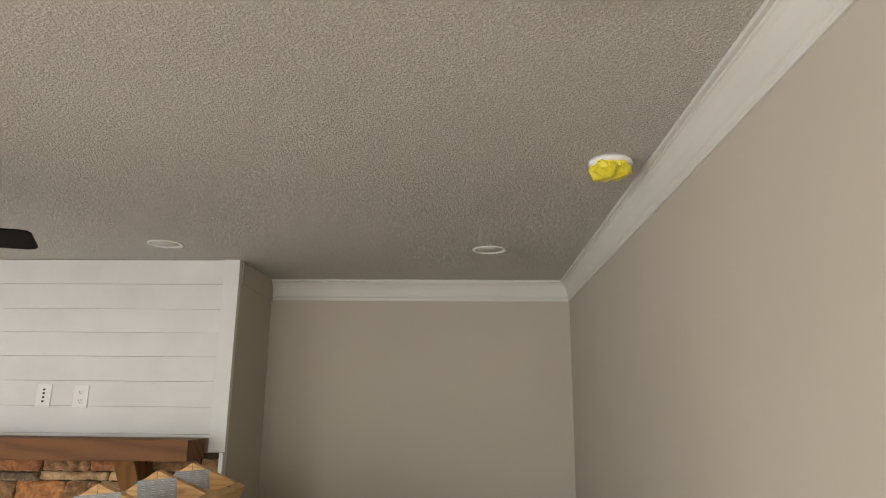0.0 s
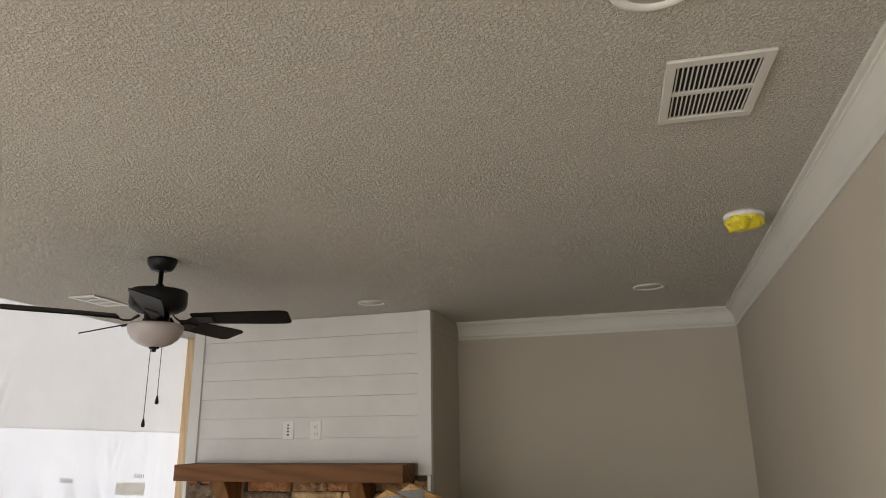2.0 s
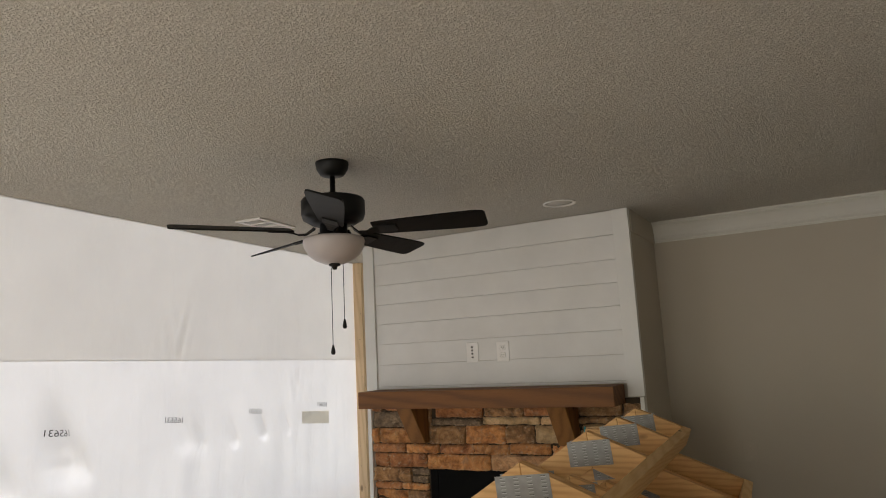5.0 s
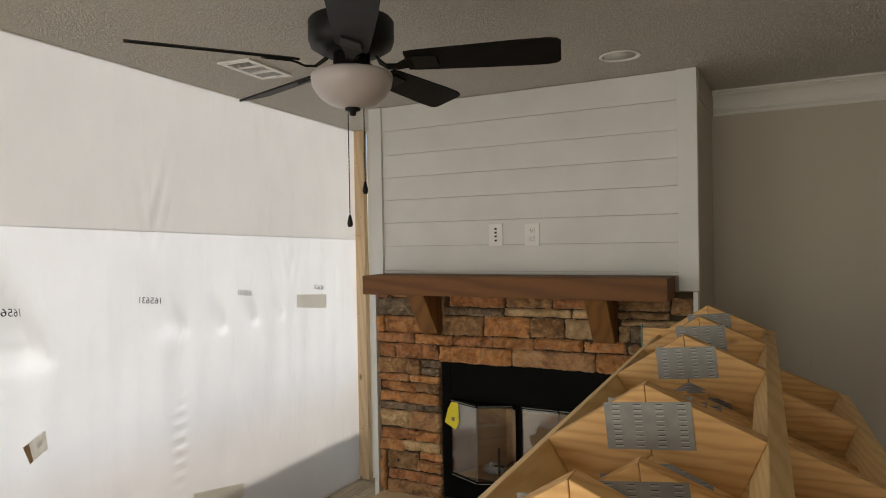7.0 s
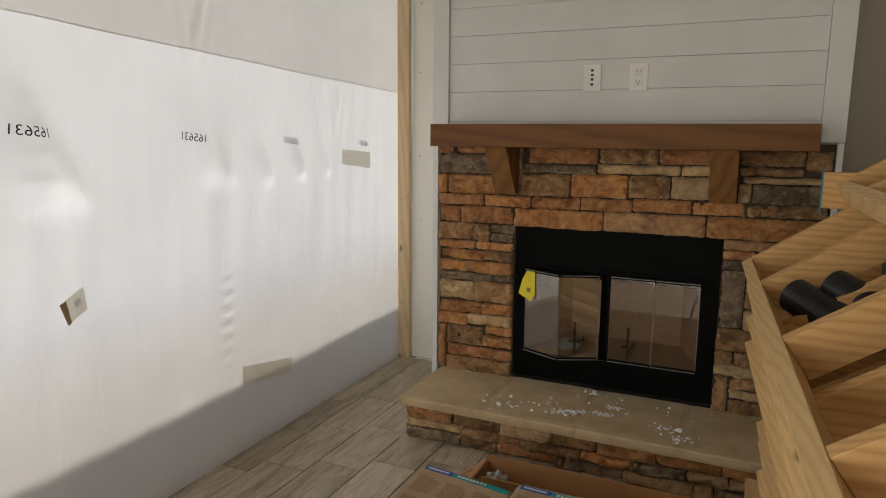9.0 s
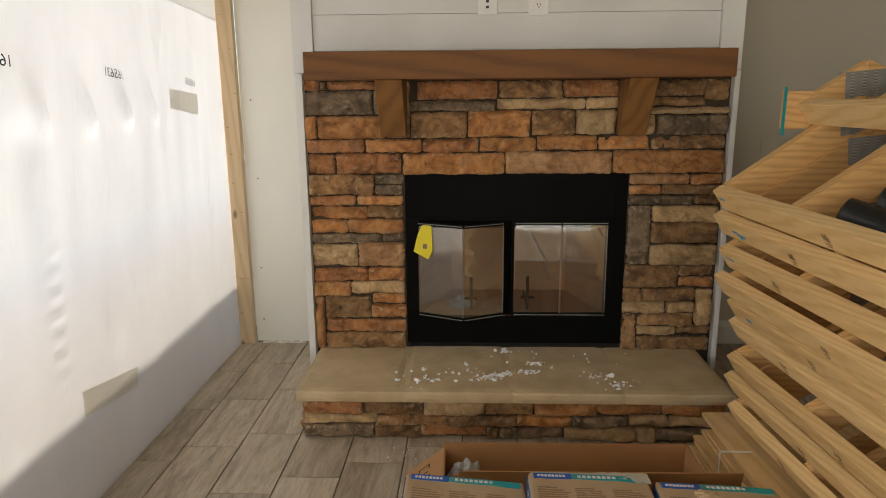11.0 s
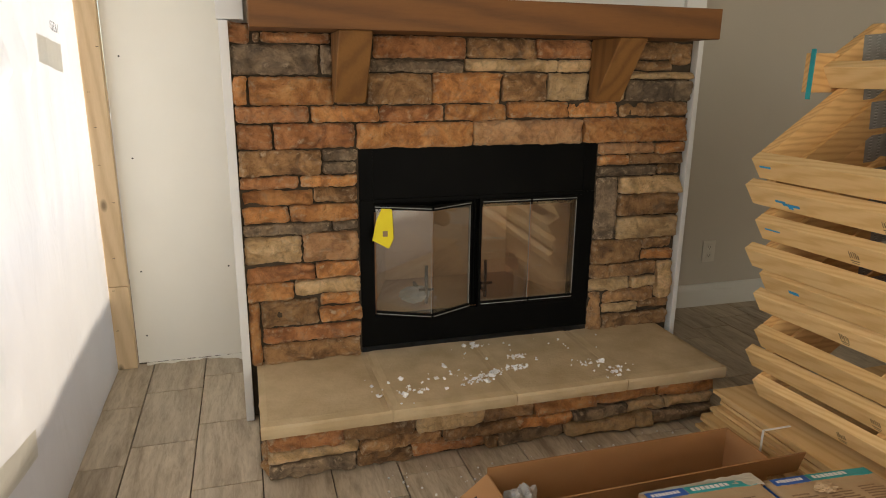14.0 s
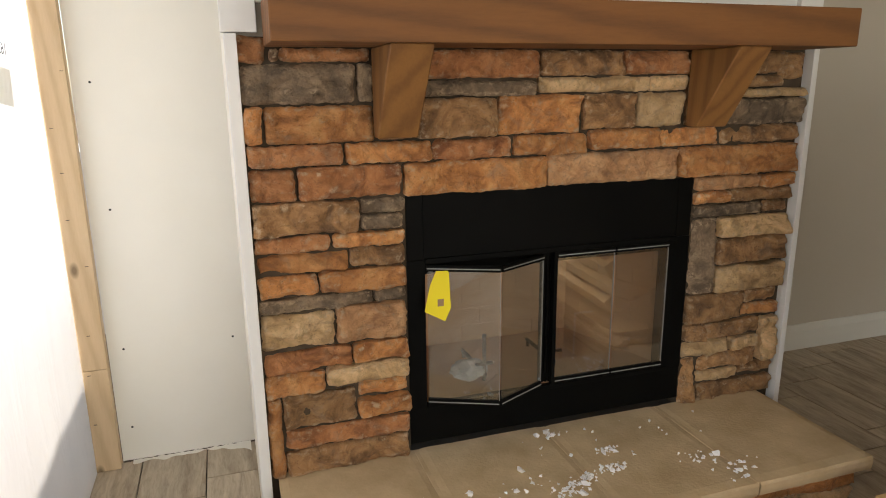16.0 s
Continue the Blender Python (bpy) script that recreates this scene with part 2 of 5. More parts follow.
def ceiling_texture():
    """Sprayed knock-down ceiling."""
    m, nt, n, l, bs = node_material("sprayed_ceiling")
    v = coords(nt, random_shift=False)
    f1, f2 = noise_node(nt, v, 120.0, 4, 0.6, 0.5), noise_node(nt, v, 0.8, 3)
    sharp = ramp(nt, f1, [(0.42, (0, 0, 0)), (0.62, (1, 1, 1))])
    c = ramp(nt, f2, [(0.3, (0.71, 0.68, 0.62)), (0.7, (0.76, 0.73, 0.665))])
    # shade of the relief's hollows put into the colour, from the same noise
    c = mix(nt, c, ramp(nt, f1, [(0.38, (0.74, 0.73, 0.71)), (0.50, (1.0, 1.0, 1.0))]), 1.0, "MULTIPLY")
    l.new(c, bs.inputs["Base Color"])
    bs.inputs["Roughness"].default_value = 0.9
    bump(nt, bs, sharp, 1.0, 0.0055)
    return m


def sheet_material(name, through_light, tint, weave=600.0):
    """Thin woven plastic that lets scattered daylight through."""
    m, nt, n, l, bs = node_material(name)
    n.remove(bs)
    v = coords(nt, random_shift=False)
    blot = noise_node(nt, v, 2.2, 4)
    c = ramp(nt, blot, [(0.3, tuple(x * 0.93 for x in tint)), (0.7, tint)])
    d, t, g = n.new("ShaderNodeBsdfDiffuse"), n.new("ShaderNodeBsdfTranslucent"), n.new("ShaderNodeBsdfGlossy")
    g.inputs["Roughness"].default_value = 0.38
    l.new(c, d.inputs["Color"])
    l.new(c, t.inputs["Color"])
    m1, m2 = n.new("ShaderNodeMixShader"), n.new("ShaderNodeMixShader")
    m1.inputs[0].default_value, m2.inputs[0].default_value = through_light, 0.04
    l.new(d.outputs[0], m1.inputs[1])
    l.new(t.outputs[0], m1.inputs[2])
    l.new(m1.outputs[0], m2.inputs[1])
    l.new(g.outputs[0], m2.inputs[2])
    l.new(m2.outputs[0], n["Material Output"].inputs["Surface"])
    b = n.new("ShaderNodeBump")
    b.inputs["Strength"].default_value, b.inputs["Distance"].default_value = 0.3, 0.025
    wr = noise_node(nt, coords(nt, (1, 1, 0.35), False), 9.0, 4, 0.5, 0.8)
    l.new(wr, b.inputs["Height"])
    for s in (d, t, g):
        l.new(b.outputs["Normal"], s.inputs["Normal"])
    return m


def tile_material():
    """Porcelain plank printed with grey-brown wood grain, each piece with its own cut of it."""
    m, nt, n, l, bs = node_material("wood_look_tile")
    v = coords(nt, (1, 0.16, 1))
    a, b2, fine = noise_node(nt, v, 16.0, 5, 0.6, 1.6), noise_node(nt, v, 5.0, 4, 0.5, 2.2), noise_node(nt, v, 90.0, 4, 0.7, 0.6)
    c = ramp(nt, a, [(0.33, (0.22, 0.165, 0.108)), (0.5, (0.46, 0.385, 0.285)), (0.66, (0.66, 0.58, 0.455))])
    c = mix(nt, c, ramp(nt, b2, [(0.38, (0.31, 0.245, 0.168)), (0.62, (0.65, 0.575, 0.455))]), 0.45)
    c = mix(nt, c, ramp(nt, fine, [(0.38, (0.16, 0.115, 0.07)), (0.55, (0.62, 0.54, 0.42))]), 0.2)
    oi = n.new("ShaderNodeObjectInfo")
    c = mix(nt, c, ramp(nt, oi.outputs["Random"], [(0.0, (0.82, 0.8, 0.78)), (1.0, (1.08, 1.06, 1.04))]), 1.0, "MULTIPLY")
    l.new(c, bs.inputs["Base Color"])
    bs.inputs["Roughness"].default_value = 0.42
    bump(nt, bs, fine, 0.25, 0.0008)
    return m


def glass(name, tint=(0.9, 0.93, 0.92)):
    m, nt, n, l, bs = node_material(name)
    n.remove(bs)
    t, g, mx = n.new("ShaderNodeBsdfTransparent"), n.new("ShaderNodeBsdfGlossy"), n.new("ShaderNodeMixShader")
    lw, pw, fr = n.new("ShaderNodeLayerWeight"), n.new("ShaderNodeMath"), n.new("ShaderNodeMath")
    lw.inputs["Blend"].default_value = 0.5
    pw.operation, fr.operation = "POWER", "MULTIPLY_ADD"
    pw.inputs[1].default_value, fr.inputs[1].default_value, fr.inputs[2].default_value = 4.0, 0.78, 0.21
    l.new(lw.outputs["Facing"], pw.inputs[0])
    l.new(pw.outputs[0], fr.inputs[0])
    t.inputs["Color"].default_value = (*tint, 1)
    g.inputs["Roughness"].default_value = 0.03
    l.new(fr.outputs[0], mx.inputs[0])
    l.new(t.outputs[0], mx.inputs[1])
    l.new(g.outputs[0], mx.inputs[2])
    dust, mx2 = n.new("ShaderNodeBsdfDiffuse"), n.new("ShaderNodeMixShader")
    dust.inputs["Color"].default_value = (0.75, 0.75, 0.74, 1)
    amount = ramp(nt, noise_node(nt, coords(nt, (1, 1, 0.3)), 14.0, 5), [(0.35, (0.004, 0.004, 0.004)), (0.75, (0.028, 0.028, 0.028))])
    l.new(amount, mx2.inputs[0])
    l.new(mx.outputs[0], mx2.inputs[1])
    l.new(dust.outputs[0], mx2.inputs[2])
    l.new(mx2.outputs[0], n["Material Output"].inputs["Surface"])
    return m


WALL = paint("greige_wall_paint", (0.475, 0.435, 0.365), (0.51, 0.468, 0.395), 0.7, 1.2, 300, 0.0005)
WHITE = paint("white_trim_paint", (0.70, 0.705, 0.69), (0.75, 0.755, 0.74), 0.45, 2.5, 120, 0.0004)
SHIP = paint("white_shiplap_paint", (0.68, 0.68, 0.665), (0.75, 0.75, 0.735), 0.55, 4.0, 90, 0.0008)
DRYWALL = paint("bare_drywall", (0.79, 0.77, 0.70), (0.84, 0.82, 0.755), 0.85, 2.0, 260, 0.0004)
PLASTIC = paint("white_plastic", (0.80, 0.79, 0.77), (0.84, 0.83, 0.81), 0.35, 6.0, 400, 0.0001)
CEILING = ceiling_texture()
BLACK = paint("black_painted_metal", (0.003, 0.003, 0.003), (0.005, 0.005, 0.0045), 0.5, 6, 300, 0.0003, 0.0, 0.045)
BRONZE = paint("black_bronze", (0.005, 0.005, 0.0055), (0.009, 0.009, 0.0085), 0.45, 8, 300, 0.0002, 0.0, 0.25)
BLADE = wood("blackened_blade_wood", (0.010, 0.0095, 0.009), (0.004, 0.004, 0.004), 0.55, "x", 10, False)
BLADE.node_tree.nodes["Principled BSDF"].inputs["Specular IOR Level"].default_value = 0.15
DARK = paint("dark_cavity", (0.01, 0.01, 0.01), (0.02, 0.02, 0.02), 0.9)
SLOT = paint("socket_slot", (0.02, 0.02, 0.02), (0.03, 0.03, 0.03), 0.6)
# mortar darker than its tan, with the shade of the joints in the colour
MORTAR = paint("shaded_brown_mortar", (0.045, 0.031, 0.019), (0.085, 0.06, 0.037), 0.95, 12, 160, 0.003)
STONES = {
    "o": stone("stone_orange", [(0.34, 0.15, 0.058), (0.60, 0.285, 0.105), (0.73, 0.42, 0.19)]),
    "r": stone("stone_rust", [(0.26, 0.11, 0.05), (0.47, 0.215, 0.09), (0.60, 0.31, 0.15)]),
    "p": stone("stone_rose_tan", [(0.40, 0.215, 0.115), (0.62, 0.36, 0.19), (0.74, 0.48, 0.28)]),
    "b": stone("stone_brown", [(0.16, 0.093, 0.047), (0.36, 0.21, 0.10), (0.52, 0.33, 0.17)]),
    "g": stone("stone_grey", [(0.11, 0.085, 0.06), (0.23, 0.178, 0.13), (0.38, 0.295, 0.205)]),
    "t": stone("stone_tan", [(0.42, 0.29, 0.155), (0.66, 0.48, 0.275), (0.80, 0.62, 0.39)]),
}
SLAB = paint("hearth_cap_stone", (0.47, 0.355, 0.205), (0.62, 0.485, 0.30), 0.8, 9, 90, 0.003)
MANTEL = wood("stained_cedar", (0.24, 0.098, 0.022), (0.12, 0.045, 0.010), 0.68, "x", 9, True)
CORBEL = wood("stained_cedar_brace", (0.29, 0.138, 0.038), (0.16, 0.066, 0.018), 0.68, "z", 9, True)
PINE = wood("sawn_pine", (0.87, 0.62, 0.31), (0.70, 0.435, 0.175), 0.6, "y", 30)
PINE_X = wood("sawn_pine_rib", (0.82, 0.51, 0.215), (0.58, 0.30, 0.10), 0.6, "x", 30)
STUD = wood("stud_pine", (0.70, 0.53, 0.34), (0.54, 0.385, 0.225), 0.65, "z", 12)
PLY = wood("plywood_veneer", (0.88, 0.63, 0.32), (0.68, 0.42, 0.17), 0.6, "y", 14)
CARD = paint("brown_cardboard", (0.40, 0.205, 0.085), (0.47, 0.25, 0.11), 0.8, 4, 140, 0.0006)
KRAFT = paint("kraft_wrapper", (0.40, 0.275, 0.16), (0.50, 0.36, 0.22), 0.55, 6, 26, 0.006)
PRINT = paint("brown_ink", (0.24, 0.155, 0.09), (0.29, 0.19, 0.11), 0.7)
BLUE = paint("blue_ink", (0.012, 0.09, 0.40), (0.02, 0.12, 0.46), 0.5)
TEAL = paint("teal_ink", (0.01, 0.28, 0.31), (0.02, 0.34, 0.36), 0.5)
LABELWHITE = paint("white_ink", (0.72, 0.72, 0.72), (0.78, 0.78, 0.78), 0.5)
YELLOW = paint("yellow_film", (0.72, 0.60, 0.02), (0.80, 0.70, 0.06), 0.35, 30, 60, 0.002)
YELLOWTAG = paint("yellow_card", (0.80, 0.66, 0.01), (0.85, 0.72, 0.03), 0.5)
GALV = paint("galvanised_plate", (0.23, 0.23, 0.22), (0.33, 0.33, 0.315), 0.5, 30, 200, 0.0006, 0.15)
RUBBER = paint("black_membrane", (0.010, 0.010, 0.011), (0.02, 0.02, 0.02), 0.4, 10, 120, 0.0005)
FILM = paint("dull_clear_film", (0.34, 0.34, 0.33), (0.46, 0.46, 0.45), 0.25, 20, 60, 0.004)
FOAM = paint("white_foam", (0.80, 0.80, 0.80), (0.86, 0.86, 0.86), 0.8)
REFRACTORY = paint("tan_firebrick", (0.52, 0.30, 0.165), (0.60, 0.36, 0.205), 0.9, 5, 200, 0.001)
GROUT = paint("grey_brown_grout", (0.075, 0.062, 0.048), (0.12, 0.10, 0.08), 0.95, 20)
TAPE = paint("grey_tan_tape", (0.42, 0.39, 0.32), (0.50, 0.47, 0.39), 0.35, 30, 80, 0.001)
# lamp face greyed: shade inside the can is put into its colour
LAMP_SHADED = paint("shaded_lamp_face", (0.34, 0.34, 0.33), (0.40, 0.40, 0.39), 0.5)
BOWL = paint("frosted_bowl_glass", (0.42, 0.385, 0.385), (0.47, 0.43, 0.425), 0.3, 6, 200, 0.0002)
TILE = tile_material()
MOULDING = paint("moulding_white", (0.64, 0.635, 0.59), (0.68, 0.675, 0.63), 0.42)
CANWHITE = paint("satin_white_metal", (0.62, 0.61, 0.575), (0.66, 0.65, 0.61), 0.45)
SHEET_LOW = sheet_material("white_house_wrap", 0.60, (0.87, 0.855, 0.84))
SHEET_HIGH = sheet_material("grey_white_film", 0.44, (0.82, 0.795, 0.755))
GLASS = glass("door_glass")
EARTH = paint("bare_earth", (0.20, 0.14, 0.09), (0.28, 0.20, 0.13), 0.95, 0.6, 30, 0.01)
# pale board of the added outside wall, bounces light onto the wrap
SHADE_BOARD = paint("shade_wall_board", (0.72, 0.70, 0.66), (0.78, 0.76, 0.72), 0.8)

# ---- large structure ----
# ground out of view, added for the light on the wrap's lower part
structure("ground", boxed(-60, -60, -0.45, 60, 60, -0.40), EARTH, "unseen brown ground added around the house", "ground")
structure("wall_east", boxed(X_RIGHT, Y_REAR, 0, X_RIGHT + 0.12, Y_BACK + 0.12, CEIL), WALL, "smooth greige painted long wall", "wall")
structure("wall_north", boxed(BREAST_X1 - 0.02, Y_BACK, 0, X_RIGHT, Y_BACK + 0.12, CEIL), WALL, "greige painted wall of the recess beside the fireplace", "wall")
# closing walls out of view, their openings added to hold the fill lamps
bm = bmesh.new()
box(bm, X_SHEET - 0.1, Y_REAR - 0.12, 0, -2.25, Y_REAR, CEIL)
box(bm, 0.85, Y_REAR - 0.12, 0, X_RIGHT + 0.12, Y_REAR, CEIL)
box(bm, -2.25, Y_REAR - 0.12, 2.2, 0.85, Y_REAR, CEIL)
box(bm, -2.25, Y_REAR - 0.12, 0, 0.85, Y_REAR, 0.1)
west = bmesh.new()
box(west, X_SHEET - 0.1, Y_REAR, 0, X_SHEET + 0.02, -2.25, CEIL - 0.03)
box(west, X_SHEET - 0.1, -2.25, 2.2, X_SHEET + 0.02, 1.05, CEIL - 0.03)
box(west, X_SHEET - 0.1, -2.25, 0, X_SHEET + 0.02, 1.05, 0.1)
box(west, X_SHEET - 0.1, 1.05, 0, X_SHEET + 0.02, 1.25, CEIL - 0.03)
structure("wall_west", west, WALL, "unseen plain greige painted wall with an opening added for fill light", "wall")
structure("wall_south", bm, WALL, "unseen plain greige painted wall with an opening added for fill light", "wall")
structure("foundation", boxed(X_SHEET - 0.1, Y_REAR - 0.12, -0.42, X_RIGHT + 0.12, Y_BACK + 0.12, -0.012), GROUT, "grey mortar bed under the floor tiles", "foundation")
dry = structure("wall_drywall", boxed(-2.933, Y_FAR_LEFT, 0.005, BREAST_X0 + 0.02, Y_FAR_LEFT + 0.07, CEIL), DRYWALL, "unpainted off-white drywall panel with screw heads", "wall")
for sx, sz in ((-2.885, 0.42), (-2.87, 0.9), (-2.89, 0.13), (-2.88, 1.3), (-2.875, 1.8), (-2.53, 0.42), (-2.53, 1.6), (-2.87, 2.2)):
    head = part("screw_head", lathe(bmesh.new(), [(0.004, 0.0), (0.003, 0.001)], (0, 0, 0), 8), SLOT, dry)
    head.matrix_basis = pose(sx, Y_FAR_LEFT - 0.0005, sz, 90, 0, 0)
structure("floor_seam", boxed(-2.93, Y_FAR_LEFT - 0.004, 0.0, BREAST_X0, Y_FAR_LEFT + 0.03, 0.0045), GROUT, "dark gap at the foot of the drywall", "seam")

# ceiling with round holes for the recessed lights
CANS = [(-0.945, 4.26), (0.70, 4.375), (0.745, 1.595)]
HOLE = 0.072


def ceiling_mesh():
    bm = bmesh.new()
    hs = 0.1
    xs = sorted({X_SHEET + 0.014, X_RIGHT + 0.12, *[c[0] - hs for c in CANS], *[c[0] + hs for c in CANS]})
    ys = sorted({Y_REAR - 0.12, Y_BACK + 0.12, *[c[1] - hs for c in CANS], *[c[1] + hs for c in CANS], 1.2, 1.25, 5.17})
    for i in range(len(xs) - 1):
        for j in range(len(ys) - 1):
            mx, my = (xs[i] + xs[i + 1]) / 2, (ys[j] + ys[j + 1]) / 2
            if any(abs(mx - c[0]) < hs and abs(my - c[1]) < hs for c in CANS):
                continue
            bm.faces.new([bm.verts.new((x, y, CEIL)) for x, y in ((xs[i], ys[j]), (xs[i + 1], ys[j]), (xs[i + 1], ys[j + 1]), (xs[i], ys[j + 1]))])
    for v in bm.verts:   # the torn-off edge follows the hung film
        if abs(v.co.x - xs[0]) < 1e-6 and v.co.y > 1.22:
            v.co.x += min(0.40, max(0.0, (5.17 - v.co.y) * 0.093))
    for cx, cy in CANS:
        x0, x1, y0, y1 = cx - hs, cx + hs, cy - hs, cy + hs
        # the square may be cut by grid lines of the other holes; it stays whole here
        n = 32
        inner, outer = [], []
        for k in range(n):
            a = 2 * math.pi * k / n
            c, s = math.cos(a), math.sin(a)
            q = hs / max(abs(c), abs(s))
            inner.append(bm.verts.new((cx + HOLE * c, cy + HOLE * s, CEIL)))
            outer.append(bm.verts.new((cx + q * c, cy + q * s, CEIL)))
        up = [bm.verts.new((v.co.x, v.co.y, CEIL + 0.02)) for v in inner]
        for k in range(n):
            k2 = (k + 1) % n
            bm.faces.new((inner[k], inner[k2], outer[k2], outer[k]))
            bm.faces.new((inner[k], up[k], up[k2], inner[k2]))
    top = [bm.verts.new((x, y, CEIL + 0.135)) for x, y in ((xs[0] + 0.4, ys[0]), (xs[-1], ys[0]), (xs[-1], ys[-1]), (xs[0] + 0.4, ys[-1]))]
    bm.faces.new(top)
    low = [bm.verts.new((v.co.x, v.co.y, CEIL)) for v in top]
    for k in range(4):
        bm.faces.new((low[k], low[(k + 1) % 4], top[(k + 1) % 4], top[k]))
    return bm


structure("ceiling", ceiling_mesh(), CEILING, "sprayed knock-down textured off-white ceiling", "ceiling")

# chimney breast: a closed core behind the stone and boards, with the firebox left open
FB_X0, FB_X1, FB_Z0, FB_Z1 = -2.045, -1.098, 0.20, 0.99
for a in ((BREAST_X0 + 0.012, BREAST_Y, 0, FB_X0, Y_BACK + 0.1, FB_Z1), (FB_X1, BREAST_Y, 0, BREAST_X1 - 0.012, Y_BACK + 0.1, FB_Z1),
          (BREAST_X0 + 0.012, BREAST_Y, FB_Z1, BREAST_X1 - 0.012, Y_BACK + 0.1, 1.40), (FB_X0, BREAST_Y, 0, FB_X1, Y_BACK + 0.1, FB_Z0)):
    structure("chimney_core", boxed(*a), MORTAR, "brown mortar bed behind the stone veneer", "chimney breast")
structure("chimney_upper", boxed(BREAST_X0 + 0.004, BREAST_Y + 0.012, 1.40, BREAST_X1 - 0.004, Y_BACK + 0.1, CEIL), WALL, "painted upper chimney breast", "chimney breast")
structure("chimney_side", boxed(BREAST_X1 - 0.012, BREAST_Y + 0.02, 0, BREAST_X1, Y_BACK, CEIL), WALL, "greige painted side of the chimney breast", "wall")
structure("chimney_side_west", boxed(BREAST_X0, BREAST_Y + 0.02, 0, BREAST_X0 + 0.012, Y_FAR_LEFT, CEIL), DRYWALL, "off-white side of the chimney breast", "wall")

# white trim round the stone and the boarded overmantel
for nm, a in (("trim_west_edge", (BREAST_X0, 4.612, 0.0, BREAST_X0 + 0.029, BREAST_Y + 0.02, 1.405)),
              ("trim_east_edge", (BREAST_X1 - 0.022, 4.612, 0.0, BREAST_X1, BREAST_Y + 0.02, 1.405)),
              ("trim_board_west", (BREAST_X0 - 0.006, 4.622, 1.408, BREAST_X0 + 0.078, BREAST_Y + 0.012, CEIL - 0.002)),
              ("trim_board_east", (BREAST_X1 - 0.086, 4.622, 1.408, BREAST_X1 + 0.003, BREAST_Y + 0.012, CEIL - 0.002))):
    structure(nm, boxed(*a, bevel=0.002), WHITE, "white painted trim board", "trim")
over = thing("shiplap_panel", (-1.585, BREAST_Y, 1.478), "white painted shiplap boards above the mantel", "wall panelling", kind="structure")
seams = [1.478, 1.494, 1.635, 1.768, 1.900, 2.030, 2.160, 2.299, CEIL - 0.003]
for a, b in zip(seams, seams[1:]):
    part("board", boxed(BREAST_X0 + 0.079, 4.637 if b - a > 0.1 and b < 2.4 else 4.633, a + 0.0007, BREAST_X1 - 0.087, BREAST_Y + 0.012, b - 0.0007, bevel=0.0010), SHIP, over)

# stone veneer
veneer = thing("stone_veneer", (-1.585, BREAST_Y, 0.2), "rough orange, brown, grey and tan ledge stone fireplace surround", "fireplace surround", kind="structure")
_seed = [0]


def lay(rects, kinds, parent, y_back, y_front, name="stone", axis="y"):
    for (x0, z0, x1, z1), k in zip(rects, kinds):
        _seed[0] += 1
        rnd = random.Random(_seed[0])
        g = 0.0013
        bm = rough_block(x0 + g, z0 + g, x1 - g, z1 - g, y_back, y_front - rnd.uniform(-0.009, 0.020), _seed[0] * 0.618, axis=axis)
        part(name, bm, STONES[k], parent, smooth=True)


YB, YF = BREAST_Y + 0.006, 4.622
lay([(-2.461, 1.337, -2.392, 1.403), (-2.385, 1.340, -2.362, 1.372), (-2.358, 1.340, -2.129, 1.375), (-2.455, 1.236, -2.172, 1.335),
     (-2.168, 1.240, -2.127, 1.337), (-2.455, 1.138, -2.410, 1.234), (-2.405, 1.138, -2.125, 1.234), (-2.122, 1.140, -2.016, 1.372),
     (-1.985, 1.296, -1.654, 1.372), (-1.648, 1.302, -1.390, 1.372), (-1.386, 1.304, -1.160, 1.372), (-2.015, 1.250, -1.661, 1.293),
     (-1.656, 1.256, -1.293, 1.300), (-1.290, 1.256, -1.158, 1.302), (-2.012, 1.141, -1.780, 1.247), (-1.776, 1.143, -1.516, 1.253),
     (-1.511, 1.150, -1.333, 1.252), (-1.328, 1.152, -1.163, 1.253)],
    "rbrggoobrbrgttboбt".replace("б", "b"), veneer, YB, YF)
lay([(-1.155, 1.152, -1.062, 1.372), (-1.060, 1.306, -0.815, 1.372), (-0.810, 1.288, -0.712, 1.372), (-1.055, 1.266, -0.815, 1.302),
     (-1.040, 1.234, -0.712, 1.262), (-1.000, 1.150, -0.712, 1.231), (-1.056, 1.150, -1.005, 1.231), (-2.453, 1.081, -2.212, 1.137),
     (-2.207, 1.081, -1.971, 1.137), (-1.967, 1.080, -1.731, 1.138), (-1.726, 1.082, -1.491, 1.141), (-1.487, 1.088, -1.238, 1.148),
     (-1.234, 1.089, -1.021, 1.148), (-1.016, 1.090, -0.714, 1.147), (-2.453, 0.992, -2.338, 1.077), (-2.333, 0.992, -2.058, 1.079),
     (-2.053, 0.989, -1.623, 1.079), (-1.619, 0.989, -1.175, 1.084), (-1.170, 0.992, -0.712, 1.087)],
    "bbbbtgtrorooobrropop"[:19], veneer, YB, YF)
